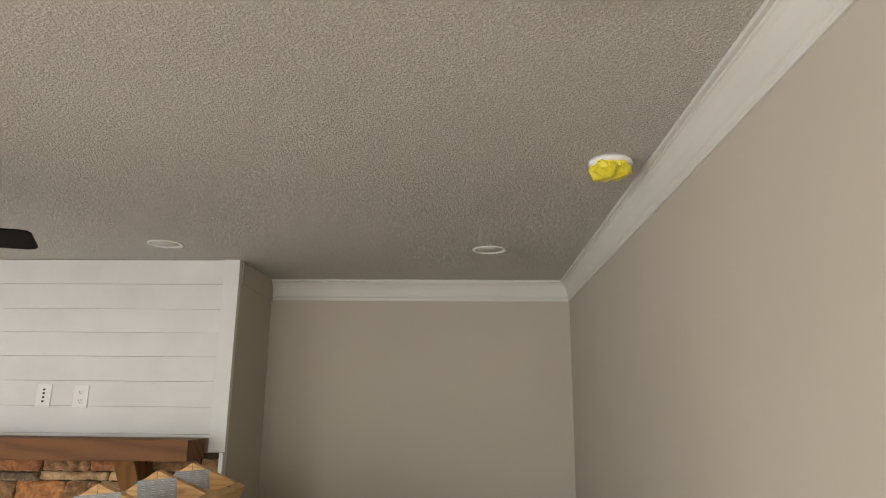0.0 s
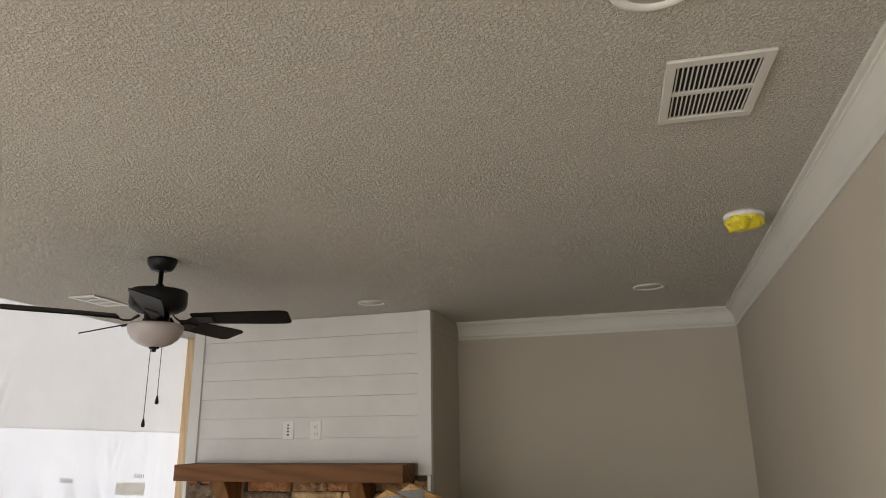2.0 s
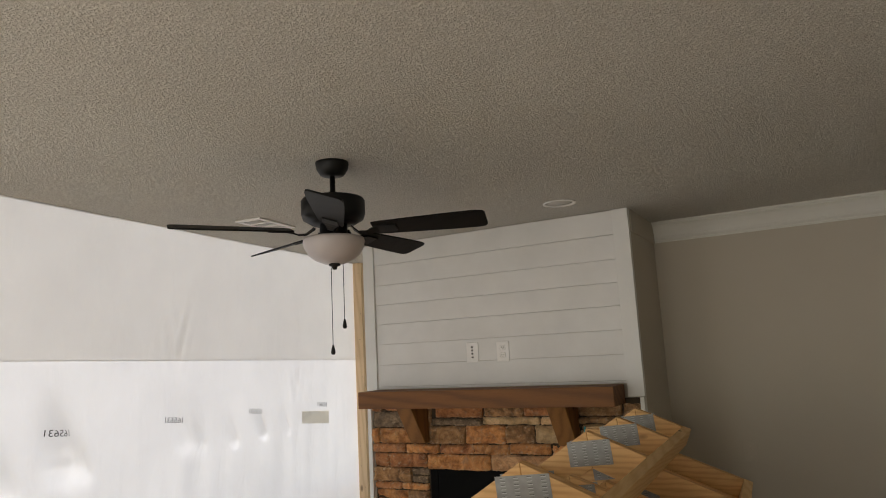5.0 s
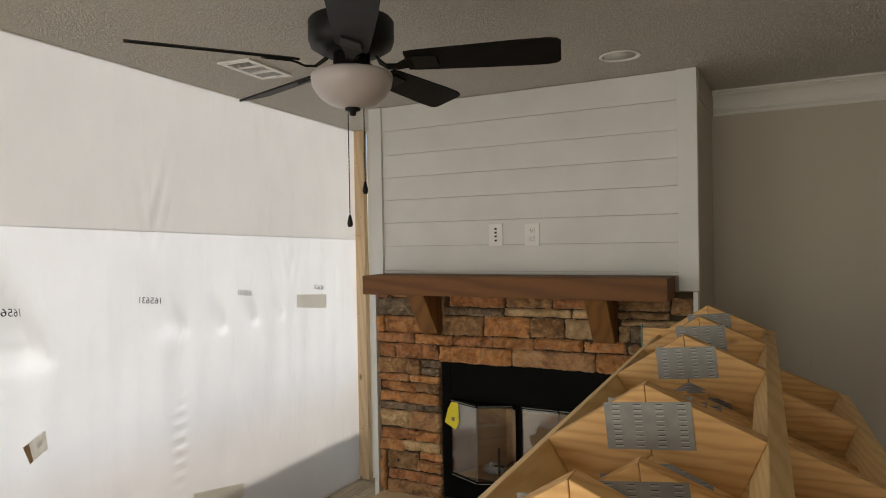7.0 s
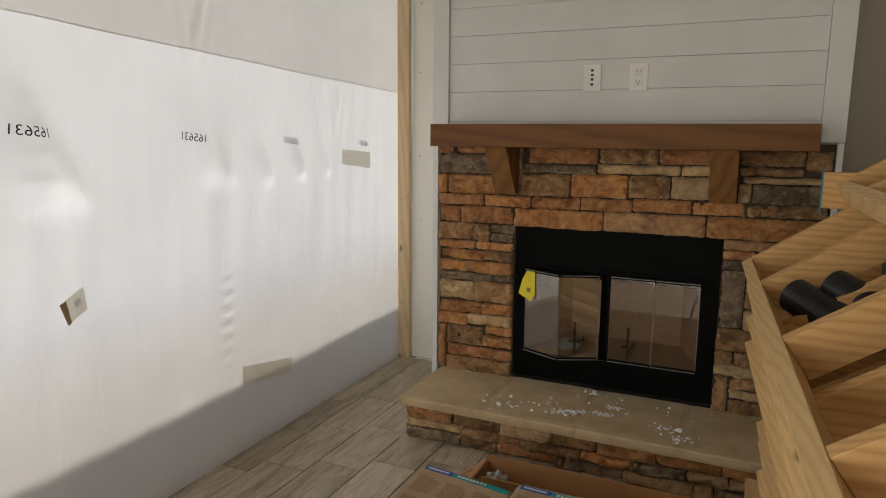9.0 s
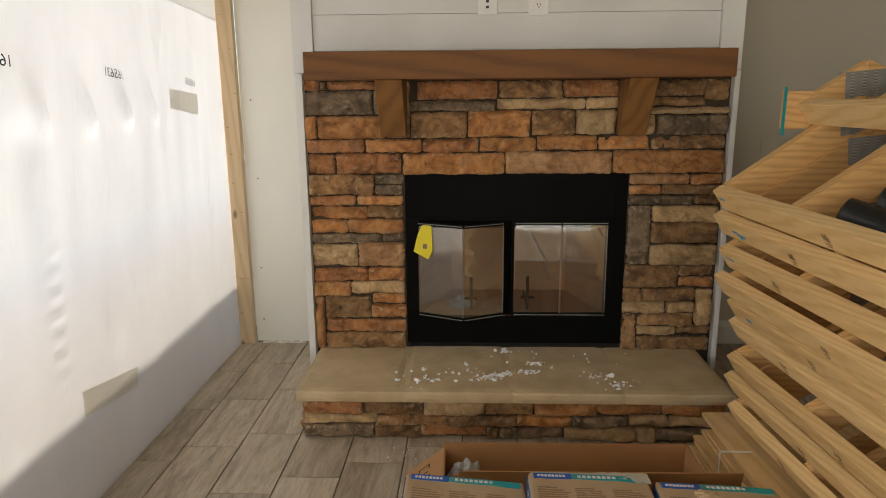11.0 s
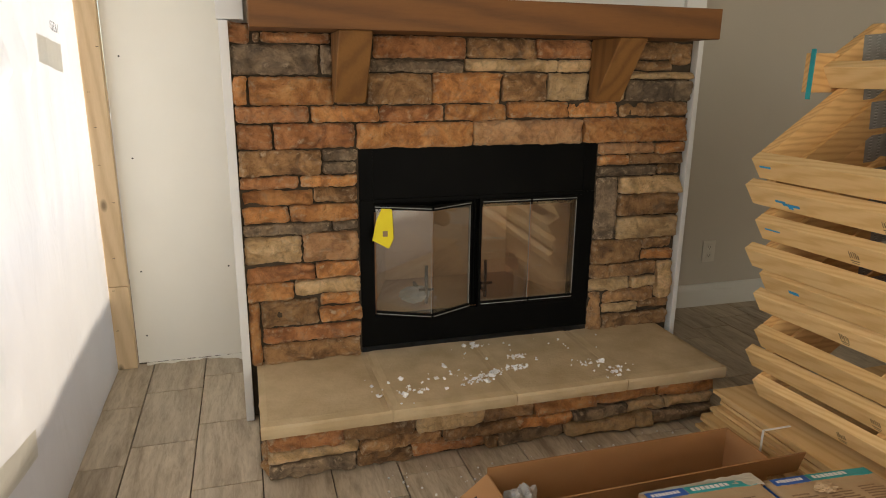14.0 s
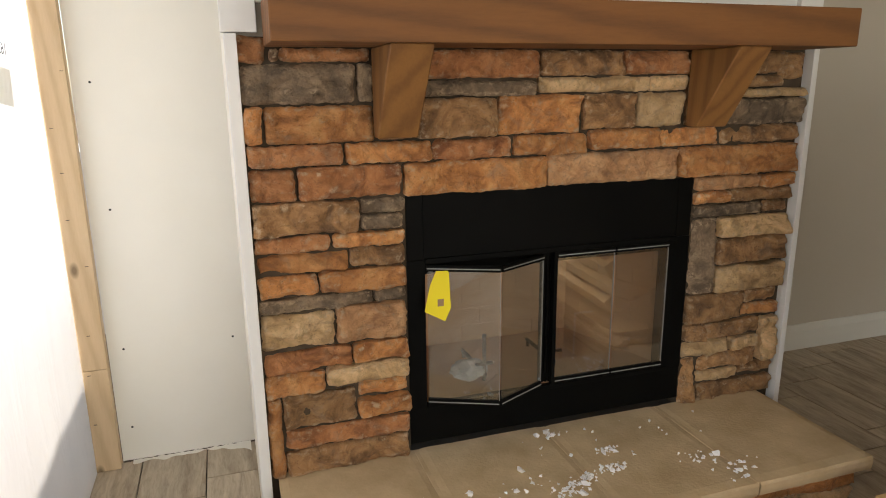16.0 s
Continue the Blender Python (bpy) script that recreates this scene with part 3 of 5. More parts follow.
lay([(-2.453, 0.902, -2.177, 0.990), (-2.174, 0.948, -2.050, 0.989), (-2.172, 0.902, -2.055, 0.945), (-2.453, 0.856, -2.256, 0.899),
     (-2.251, 0.858, -2.052, 0.899), (-2.453, 0.797, -2.209, 0.853), (-2.205, 0.803, -2.052, 0.855), (-2.453, 0.735, -2.296, 0.794),
     (-2.291, 0.738, -2.052, 0.799), (-2.453, 0.690, -2.146, 0.732), (-2.143, 0.698, -2.052, 0.735), (-2.453, 0.584, -2.256, 0.687),
     (-2.252, 0.586, -2.052, 0.694), (-2.453, 0.520, -2.212, 0.581), (-2.209, 0.526, -2.050, 0.583), (-2.453, 0.452, -2.290, 0.517),
     (-2.286, 0.466, -2.050, 0.523), (-2.197, 0.414, -2.050, 0.463), (-2.201, 0.358, -2.044, 0.411), (-2.410, 0.346, -2.204, 0.449)],
    "bggrooboogg" "tproot" "oob", veneer, YB, YF)
lay([(-2.453, 0.206, -2.413, 0.449), (-2.410, 0.284, -2.050, 0.343), (-2.410, 0.206, -2.052, 0.281)], "orb", veneer, YB, YF)
lay([(-1.096, 0.944, -0.848, 0.989), (-0.845, 0.947, -0.714, 0.989), (-1.096, 0.900, -0.965, 0.941), (-0.962, 0.902, -0.714, 0.944),
     (-1.096, 0.856, -0.824, 0.897), (-0.821, 0.858, -0.716, 0.899), (-1.094, 0.602, -0.998, 0.853), (-0.995, 0.785, -0.716, 0.854),
     (-0.995, 0.692, -0.716, 0.782), (-0.995, 0.598, -0.716, 0.689), (-1.098, 0.494, -0.866, 0.597), (-0.863, 0.546, -0.716, 0.595),
     (-0.863, 0.497, -0.718, 0.543), (-1.098, 0.434, -1.024, 0.491), (-1.021, 0.432, -0.787, 0.491), (-1.098, 0.378, -0.914, 0.431),
     (-0.911, 0.382, -0.790, 0.429), (-0.784, 0.328, -0.716, 0.490), (-1.030, 0.318, -0.788, 0.376), (-1.030, 0.272, -0.858, 0.315),
     (-0.855, 0.282, -0.716, 0.325), (-1.098, 0.204, -1.034, 0.374), (-1.030, 0.204, -0.716, 0.270)],
    "poobgbgtbtbbobbtttbtbbb"[:23], veneer, YB, YF)

# raised hearth: ledge stones under a cap of four slabs
hearth = thing("hearth", (-1.6, 4.4, 0.0), "raised hearth of ledge stones under tan cast-stone slabs", "hearth", kind="structure")
part("core", boxed(-2.395, 4.228, 0.0, -0.815, BREAST_Y, 0.164), MORTAR, hearth)
HB, HF = 4.235, 4.193
row1 = [-2.418, -2.181, -1.945, -1.707, -1.518, -1.277, -1.026, -0.785]
row2 = [-2.420, -2.132, -1.853, -1.585, -1.373, -1.155, -1.000, -0.790]
row3 = [-2.420, -2.144, -1.958, -1.700, -1.652, -1.400, -1.124, -1.050, -0.795]
for row, z0, z1, kinds in ((row1, 0.101, 0.162, "rbtbooo"), (row2, 0.057, 0.099, "tbbogtt"), (row3, 0.004, 0.055, "gbrbgttg")):
    lay([(a, z0 + 0.004 * math.sin(9 * a), b, z1 + 0.004 * math.sin(9 * a)) for a, b in zip(row, row[1:])], kinds, hearth, HB, HF)
for z0, z1, kinds in ((0.101, 0.162, "or"), (0.057, 0.099, "tb"), (0.004, 0.055, "gb")):
    lay([(-4.60, z0, -4.42, z1), (-4.42, z0, -4.225, z1)], kinds, hearth, -2.385, -2.418, axis="x")
    lay([(4.225, z0, 4.40, z1), (4.40, z0, 4.60, z1)], kinds, hearth, 0.825, 0.785, axis="-x")


def slab(x0, x1, seed):
    bm = bmesh.new()
    y0, y1, z0, z1 = 4.168, 4.648, 0.166, 0.212
    nx, ny = 18, 14
    top = []
    for j in range(ny + 1):
        r = []
        for i in range(nx + 1):
            x, y = x0 + (x1 - x0) * i / nx, y0 + (y1 - y0) * j / ny
            edge = min(i, nx - i, j) == 0
            wob = 0.002 * noise.noise(Vector((x * 30, y * 30, seed)))
            r.append(bm.verts.new((x, y + (0.006 + wob if j == 0 else 0), z1 + 0.0025 * noise.noise(Vector((x * 6, y * 6, seed))) - (0.004 if edge else 0))))
        top.append(r)
    for j in range(ny):
        for i in range(nx):
            bm.faces.new((top[j][i], top[j][i + 1], top[j + 1][i + 1], top[j + 1][i]))
    rim = top[0][:] + [r[-1] for r in top[1:]] + top[-1][-2::-1] + [r[0] for r in top[-2:0:-1]]
    prev = rim
    for k, dz in enumerate((0.012, 0.030, z1 - z0)):
        ring = []
        for v in rim:
            push = 0.0028 * noise.noise(Vector((v.co.x * 25, v.co.y * 25, seed + k * 3))) - (0.004 if k < 2 else 0.0)
            ring.append(bm.verts.new((v.co.x, v.co.y + (push if v.co.y < 4.2 else 0), z1 - dz)))
        for i in range(len(rim)):
            bm.faces.new((prev[i], ring[i], ring[(i + 1) % len(rim)], prev[(i + 1) % len(rim)]))
        prev = ring
    bm.faces.new(prev)
    return bm


cuts = [-2.440, -2.030, -1.605, -1.182, -0.765]
for i in range(4):
    part("slab", slab(cuts[i] + 0.004, cuts[i + 1] - 0.004, i * 5.1), SLAB, hearth, smooth=False)
for x in cuts[1:-1]:
    part("joint", boxed(x - 0.006, 4.176, 0.168, x + 0.006, 4.648, 0.2095), SLAB, hearth)

# mantel beam and its two braces
mantel = thing("mantel_shelf", (-1.59, 4.5, 1.374), "red-brown stained cedar mantel beam with two braces", "mantel")
part("beam", boxed(-2.395, 4.392, 1.374, -0.785, 4.612, 1.477, bevel=0.004), MANTEL, mantel)
for x0, x1 in ((-2.132, -2.026), (-1.166, -1.058)):
    bm = prism(bmesh.new(), [(4.415, 1.3735), (4.62, 1.3735), (4.62, 1.150), (4.572, 1.150)], "x", x0, x1)
    bmesh.ops.bevel(bm, geom=bm.edges[:], offset=0.003, segments=1, affect="EDGES")
    part("brace", bm, CORBEL, mantel)

# firebox
fire = thing("fireplace_insert", (-1.57, 4.66, 0.2), "black metal fireplace insert with bifold glass doors, one folded open", "fireplace")
DX0, DX1, DZ0, DZ1 = -1.992, -1.152, 0.345, 0.800
bm = bmesh.new()
box(bm, FB_X0, 4.648, DZ1, FB_X1, 4.668, FB_Z1, bevel=0.002)
part("top_panel", bm, BLACK, fire)
part("bottom_panel", boxed(FB_X0, 4.648, FB_Z0 + 0.03, FB_X1, 4.668, DZ0, bevel=0.002), BLACK, fire)
part("side_panel", boxed(FB_X0, 4.646, DZ0, DX0, 4.668, DZ1), BLACK, fire)
part("side_panel", boxed(DX1, 4.646, DZ0, FB_X1, 4.668, DZ1), BLACK, fire)
part("seam_strip", boxed(DX0 - 0.003, 4.645, DZ1 + 0.004, DX0, 4.649, FB_Z1 - 0.004), BLACK, fire)
part("seam_strip", boxed(DX1, 4.645, DZ1 + 0.004, DX1 + 0.003, 4.649, FB_Z1 - 0.004), BLACK, fire)
part("top_rail", boxed(DX0, 4.640, DZ1 - 0.012, DX1, 4.662, DZ1 + 0.004, bevel=0.002), BLACK, fire)
part("bottom_rail", boxed(DX0, 4.642, DZ0 - 0.004, DX1, 4.662, DZ0 + 0.010, bevel=0.002), BLACK, fire)
part("jamb", boxed(DX1 - 0.022, 4.644, DZ0, DX1, 4.70, DZ1 - 0.012), BLACK, fire)
# refractory chamber: tapering sides, back and floor
bm = bmesh.new()
cx0, cx1, bx0, bx1, y0, y1, z0, z1 = DX0 - 0.02, DX1 + 0.02, -1.86, -1.28, 4.669, 5.12, 0.34, 0.86
def quad(bm, *p):
    return bm.faces.new([bm.verts.new(q) for q in p])
quad(bm, (cx0, y0, z0), (cx1, y0, z0), (bx1, y1, z0), (bx0, y1, z0))
part("chamber_floor", bm, REFRACTORY, fire)
def brick_wall(bm, a, b, h0, h1, rows, cols):
    """Shallow raised bricks on the upright plane from a to b."""
    a, b = Vector((*a, 0)), Vector((*b, 0))
    n = Vector((-(b - a).y, (b - a).x, 0)).normalized() * 0.0025
    for r in range(rows):
        for c in range(-1, cols + 1):
            u0 = (c + 0.5 * (r % 2)) / cols + 0.004
            u1 = u0 + 1 / cols - 0.008
            u0, u1 = max(0, u0), min(1, u1)
            if u1 <= u0:
                continue
            v0, v1 = h0 + (h1 - h0) * r / rows + 0.002, h0 + (h1 - h0) * (r + 1) / rows - 0.002
            lo = [a.lerp(b, u) + Vector((0, 0, v)) for u, v in ((u0, v0), (u1, v0), (u1, v1), (u0, v1))]
            f0 = [bm.verts.new(p) for p in lo]
            f1 = [bm.verts.new(p + n) for p in lo]
            bm.faces.new(f1)
            for k in range(4):
                bm.faces.new((f0[k], f0[(k + 1) % 4], f1[(k + 1) % 4], f1[k]))
    quad(bm, a + Vector((0, 0, h0)), b + Vector((0, 0, h0)), b + Vector((0, 0, h1)), a + Vector((0, 0, h1)))
for nm, a, b, cols in (("chamber_side", (bx0, y1), (cx0, y0), 3), ("chamber_back", (bx1, y1), (bx0, y1), 4), ("chamber_side", (cx1, y0), (bx1, y1), 3)):
    bm = bmesh.new()
    brick_wall(bm, a, b, z0, z1, 8, cols)
    part(nm, bm, REFRACTORY, fire)
bm = bmesh.new()
quad(bm, (cx0, y0, z1), (cx1, y0, z1), (bx1, y1, z1), (bx0, y1, z1))
part("chamber_top", bm, BLACK, fire)
part("damper_hood", boxed(-1.86, 4.72, 0.745, -1.25, 4.77, 0.80), BLACK, fire)
# black strip added behind the top rail for the chamber's dark upper part
part("lintel", boxed(DX0 - 0.018, 4.670, 0.752, DX1 + 0.018, 4.700, 0.858), BLACK, fire)
# wire curtain gathered at the middle
bm = bmesh.new()
for k in range(7):
    x = -1.614 + k * 0.006
    tube(bm, (x, 4.672 + 0.006 * (k % 2), DZ0 + 0.01), (x, 4.672 + 0.006 * (k % 2), DZ1 - 0.015), 0.0042, 6)
tagged(part("wire_curtain", bm, BLACK, fire), kind="stuff")


def door_leaf(a, b, label=""):
    """One glass leaf between two plan points, with black rails and thin bright edges."""
    a, b = Vector((*a, 0)), Vector((*b, 0))
    d = b - a
    m = Matrix.Translation(a) @ Matrix.Rotation(math.atan2(d.y, d.x), 4, "Z")
    w = d.length
    za, zb = DZ0 + 0.012, DZ1 - 0.014
    g = part("door_glass", boxed(0.003, -0.002, za + 0.016, w - 0.003, 0.002, zb - 0.016, m=m), GLASS, fire, label)
    g.visible_shadow = False
    for z in (za, zb - 0.018):
        rail = part("door_rail", boxed(0, -0.006, z, w, 0.006, z + 0.018, bevel=0.0015, m=m), BLACK, fire)
        part("rail_bead", boxed(0.002, -0.0072, z + 0.007, w - 0.002, -0.0058, z + 0.010, m=m), GALV, rail, "thin bright bead")
    part("door_edge", boxed(w - 0.002, -0.0025, za + 0.018, w, 0.0025, zb - 0.018, m=m), GALV, fire, "thin bright edge strip")


door_leaf((-1.988, 4.646), (-1.794, 4.560))
door_leaf((-1.792, 4.560), (-1.622, 4.642))
door_leaf((-1.572, 4.648), (-1.372, 4.648))
door_leaf((-1.368, 4.648), (-1.174, 4.648))
part("mullion", boxed(-1.585, 4.640, DZ0 + 0.01, -1.574, 4.656, DZ1 - 0.012), BLACK, fire)
# yellow notice tied to the open leaf
bm = bmesh.new()
pts = [(0.002, 0.0), (0.041, -0.004), (0.045, -0.113), (0.026, -0.150), (-0.036, -0.113), (-0.018, -0.041)]
vs = [bm.verts.new((-1.972 + x, 4.612 + 0.12 * x + 0.05 * z, 0.775 + z)) for x, z in pts]
bm.faces.new(vs)
r = bmesh.ops.extrude_face_region(bm, geom=bm.faces[:])
bmesh.ops.translate(bm, vec=(0, -0.001, 0), verts=[v for v in r["geom"] if isinstance(v, bmesh.types.BMVert)])
tag = single("warning_tag", bm, YELLOWTAG, "yellow card tag hanging on the glass door", "tag")
part("print_patch", boxed(-1.968, 4.6052, 0.672, -1.950, 4.6062, 0.693), PRINT, tag)
# grate irons and a clear bag left on the chamber floor
for x, y in ((-1.76, 4.86), (-1.50, 4.88)):
    bm = bmesh.new()
    tube(bm, (x, y - 0.10, 0.365), (x, y + 0.12, 0.365), 0.007, 8)
    tube(bm, (x, y - 0.09, 0.342), (x, y - 0.09, 0.50), 0.007, 8)
    tube(bm, (x, y + 0.11, 0.342), (x, y + 0.11, 0.365), 0.006, 8)
    tube(bm, (x - 0.03, y - 0.09, 0.40), (x + 0.03, y - 0.09, 0.40), 0.006, 8)
    single("grate_iron", bm, BLACK, "black iron fire grate bar", "fire grate", group="irons in the firebox", smooth=True)
bm = bmesh.new()
bmesh.ops.create_icosphere(bm, subdivisions=3, radius=1.0)
for v in bm.verts:
    k = 1 + 0.35 * noise.noise(v.co * 2.2)
    v.co = Vector((-1.80 + 0.06 * v.co.x * k, 4.80 + 0.045 * v.co.y * k, 0.342 + max(0.0, 0.032 + 0.032 * v.co.z * k)))
single("plastic_bag", bm, FILM, "crumpled clear plastic bag in the firebox", "bag")

# crown moulding and skirting
CROWN = [(0.0, -0.128), (0.013, -0.128), (0.015, -0.120), (0.010, -0.115), (0.012, -0.110), (0.022, -0.104), (0.023, -0.096), (0.018, -0.092), (0.022, -0.080), (0.032, -0.060), (0.050, -0.036), (0.066, -0.024), (0.074, -0.022), (0.074, -0.014), (0.092, -0.013), (0.092, 0.0), (0.0, 0.0)]


def sweep(profile, path, z, bm=None):
    """Run a (proud, height) profile along plan points with mitred corners; the room lies to the right of the path."""
    bm = bm or bmesh.new()
    pts = [Vector(p) for p in path]
    rings = []
    for i, p in enumerate(pts):
        din = (p - pts[i - 1]).normalized() if i else (pts[1] - p).normalized()
        dout = (pts[i + 1] - p).normalized() if i < len(pts) - 1 else din
        n1, n2 = Vector((din.y, -din.x)), Vector((dout.y, -dout.x))
        mv = (n1 + n2) / (1 + n1.dot(n2))
        rings.append([bm.verts.new((p.x + mv.x * a, p.y + mv.y * a, z + b)) for a, b in profile])
    for r0, r1 in zip(rings, rings[1:]):
        for k in range(len(profile)):
            k2 = (k + 1) % len(profile)
            bm.faces.new((r0[k], r0[k2], r1[k2], r1[k]))
    bm.faces.new(rings[0])
    bm.faces.new(rings[-1])
    return bm


structure("crown_moulding", sweep([(0.66 * a, b) for a, b in CROWN], [(BREAST_X1 + 0.009, Y_BACK), (X_RIGHT, Y_BACK), (X_RIGHT, Y_REAR)], CEIL), MOULDING, "greige-white painted crown moulding", "crown moulding")
structure("trim_breast_side", boxed(BREAST_X1 - 0.002, BREAST_Y + 0.03, CEIL - 0.128, BREAST_X1 + 0.007, Y_BACK - 0.001, CEIL - 0.001, bevel=0.0015), WALL, "greige painted flat band under the ceiling", "trim")
BASE = [(0.0, 0.0), (0.014, 0.0), (0.014, 0.095), (0.009, 0.108), (0.006, 0.125), (0.0, 0.128)]
structure("baseboard", sweep(BASE, [(BREAST_X1, BREAST_Y + 0.03), (BREAST_X1, Y_BACK), (X_RIGHT, Y_BACK), (X_RIGHT, Y_REAR)], 0.001), MOULDING, "greige-white painted baseboard", "baseboard")


# ---- plastic-sheeted side ----
def sheet_x(y, z):
    """Plan place of the hung sheet: upright at the far end, leaning in towards the ceiling nearer by."""
    lean = min(0.36, max(0.0, (5.17 - y) * 0.093)) * (max(0.0, z) / CEIL) ** 1.6
    h = 0.018 * noise.noise(Vector((y * 1.3, z * 0.6, 1.0))) + 0.010 * noise.noise(Vector((y * 5.0 + 0.4 * math.sin(z * 3), z * 0.9, 4.0)))
    h += 0.0012 * noise.noise(Vector((y * 14.0, z * 2.2, 8.0))) + 0.012 * noise.noise(Vector((y * 10.0, z * 0.8, 3.0))) * math.exp(-((z - 0.95) / 0.5) ** 2)
    for cy, cz, wy, wz, f, amp in ((3.66, 0.62, 0.035, 0.30, 95, 0.009), (4.74, 0.72, 0.022, 0.24, 150, 0.0045), (2.80, 1.25, 0.03, 0.25, 80, 0.004)):
        g = math.exp(-((y - cy) / wy) ** 2 - ((z - cz) / wz) ** 2)
        h += amp * g * math.sin(z * f)
    for cy, cz, wy, wz, amp in ((3.45, 1.86, 0.09, 0.17, 0.012), (4.47, 1.54, 0.07, 0.11, 0.008)):
        g = math.exp(-((y - cy) / wy) ** 2 - ((z - cz) / wz) ** 2)
        h += amp * g * math.sin((y + 0.22 * z * (1 if y < cy else -1)) * 88)
    # soft dents added to the wrap, shaped so the sun draws bright spots
    for cy, cz, r, amp in ((2.47, 1.24, 0.11, 0.034), (2.60, 1.20, 0.07, 0.016), (2.84, 1.28, 0.11, 0.036), (2.95, 1.22, 0.06, 0.016), (3.55, 1.29, 0.09, 0.018), (3.66, 1.25, 0.05, 0.010), (3.92, 1.24, 0.05, 0.016), (4.17, 1.25, 0.05, 0.017), (4.40, 1.25, 0.04, 0.010), (3.40, 0.40, 0.08, 0.013), (3.98, 0.48, 0.06, 0.011)):
        u = (z - cz) / r
        h += 2.0 * amp * math.exp(-((y - cy + 0.35 * (z - cz)) / (0.62 * r)) ** 2 - (u / (2.2 if u > 0 else 0.7)) ** 2)
    tie = min(1.0, max(0.0, 5.20 - y) * 4) * min(1.0, max(0.0, CEIL - z) * 6 + 0.05) * min(1.0, 0.12 + 1.1 * max(0.0, z) ** 1.5)
    return X_SHEET + 0.02 + lean + h * tie


def sheet(z0, z1, y0, y1, step, offset):
    bm = bmesh.new()
    ny, nz = int((y1 - y0) / step), int((z1(3) - z0(3)) / step)
    rows = []
    for j in range(nz + 1):
        r = []
        for i in range(ny + 1):
            y = y0 + (y1 - y0) * i / ny
            z = z0(y) + (z1(y) - z0(y)) * j / nz
            r.append(bm.verts.new((sheet_x(y, z) + offset, y, z)))
        rows.append(r)
    for j in range(nz):
        for i in range(ny):
            bm.faces.new((rows[j][i], rows[j][i + 1], rows[j + 1][i + 1], rows[j + 1][i]))
    return bm


def seam_z(y):
    return 1.685 + 0.026 * (5.15 - y)


structure("wall_wrap_lower", sheet(lambda y: -0.02, seam_z, 1.22, 5.203, 0.018, 0.0), SHEET_LOW, "white translucent house wrap lit by the sun outside", "house wrap", smooth=True)
structure("wall_wrap_upper", sheet(lambda y: seam_z(y) - 0.004, lambda y: CEIL + 0.03, 1.22, 5.203, 0.018, -0.0006), SHEET_HIGH, "greyer translucent plastic film above the wrap seam", "plastic film", smooth=True)
# black numbers printed on the outer side, seen through in mirror writing
for y in (4.755, 4.092, 3.448, 2.775, 2.15, 1.50):
    fc = bpy.data.curves.new("print", "FONT")
    fc.body, fc.size, fc.align_x = "165631", 0.042, "CENTER"
    tmp = bpy.data.objects.new("print", fc)
    me = bpy.data.meshes.new_from_object(tmp)
    bpy.data.objects.remove(tmp)
    z = 1.382 - 0.022 * (y - 4.0)
    for v in me.vertices:
        yy, zz = y - v.co.x * 0.95, z + v.co.y + 0.1 * v.co.x
        v.co = Vector((sheet_x(yy, zz) + 0.007, yy, zz))
    me.materials.append(SLOT)
    tagged(new("printed_number", me), "black number 165631 in mirror writing on house wrap", "printing", "numbers on the wrap")


def patch(corners, n=6):
    """A strip of tape stuck to the sheet, from four (y, z) corners."""
    bm = bmesh.new()
    rows = []
    for j in range(n + 1):
        r = []
        for i in range(n + 1):
            u, v = i / n, j / n
            a = Vector(corners[0]).lerp(Vector(corners[1]), u)
            b = Vector(corners[3]).lerp(Vector(corners[2]), u)
            p = a.lerp(b, v)
            r.append(bm.verts.new((sheet_x(p.x, p.y) + 0.004 + 0.0015 * noise.noise(Vector((p.x * 40, p.y * 40, 0))), p.x, p.y)))
        rows.append(r)
    for j in range(n):
        for i in range(n):
            bm.faces.new((rows[j][i], rows[j][i + 1], rows[j + 1][i + 1], rows[j + 1][i]))
    return bm


TAPE_THIN = sheet_material("translucent_tape", 0.62, (0.80, 0.77, 0.68))
for c in (((4.537, 1.27), (4.835, 1.238), (4.837, 1.328), (4.538, 1.35)), ((3.74, 0.31), (4.08, 0.265), (4.09, 0.34), (3.74, 0.40)), ((2.909, 0.808), (2.987, 0.844), (2.974, 0.925), (2.877, 0.884))):
    scrap = single("tape_patch", patch(c), TAPE_THIN, "tan strip of tape patching the house wrap", "tape", "tape patches on the wrap")
    if c[0][0] < 3:
        for nm, q, mat, lift in (("folded_edge", ((2.909, 0.808), (2.924, 0.815), (2.900, 0.893), (2.877, 0.884)), KRAFT, 0.003), ("hole", ((2.940, 0.862), (2.962, 0.871), (2.957, 0.892), (2.935, 0.883)), SHEET_LOW, 0.003)):
            bm = patch(q, 3)
            bmesh.ops.translate(bm, vec=(lift, 0, 0), verts=bm.verts)
            part(nm, bm, mat, scrap)

stud = thing("wall_stud", (-2.985, 5.22, 0), "bare pine stud with staples at the end of the wrap", "stud", kind="structure")
part("lower_block", boxed(-3.042, 5.205, 0.001, -2.934, 5.247, 0.372, bevel=0.002), STUD, stud)
part("upper_stud", boxed(-3.042, 5.205, 0.374, -2.934, 5.247, CEIL - 0.002, bevel=0.002), STUD, stud)
rs = random.Random(4)
for k in range(14):
    z = 0.2 + k * 0.165 + rs.uniform(-0.04, 0.04)
    x = -2.975 + rs.uniform(-0.03, 0.03)
    part("staple", boxed(x, 5.2025, z, x + 0.010, 5.205, z + 0.0016), SLOT, stud)
structure("sill_plate", boxed(X_SHEET - 0.09, Y_REAR, -0.010, X_SHEET - 0.004, 5.17, 0.028), STUD, "pine sill board under the wrap", "sill")
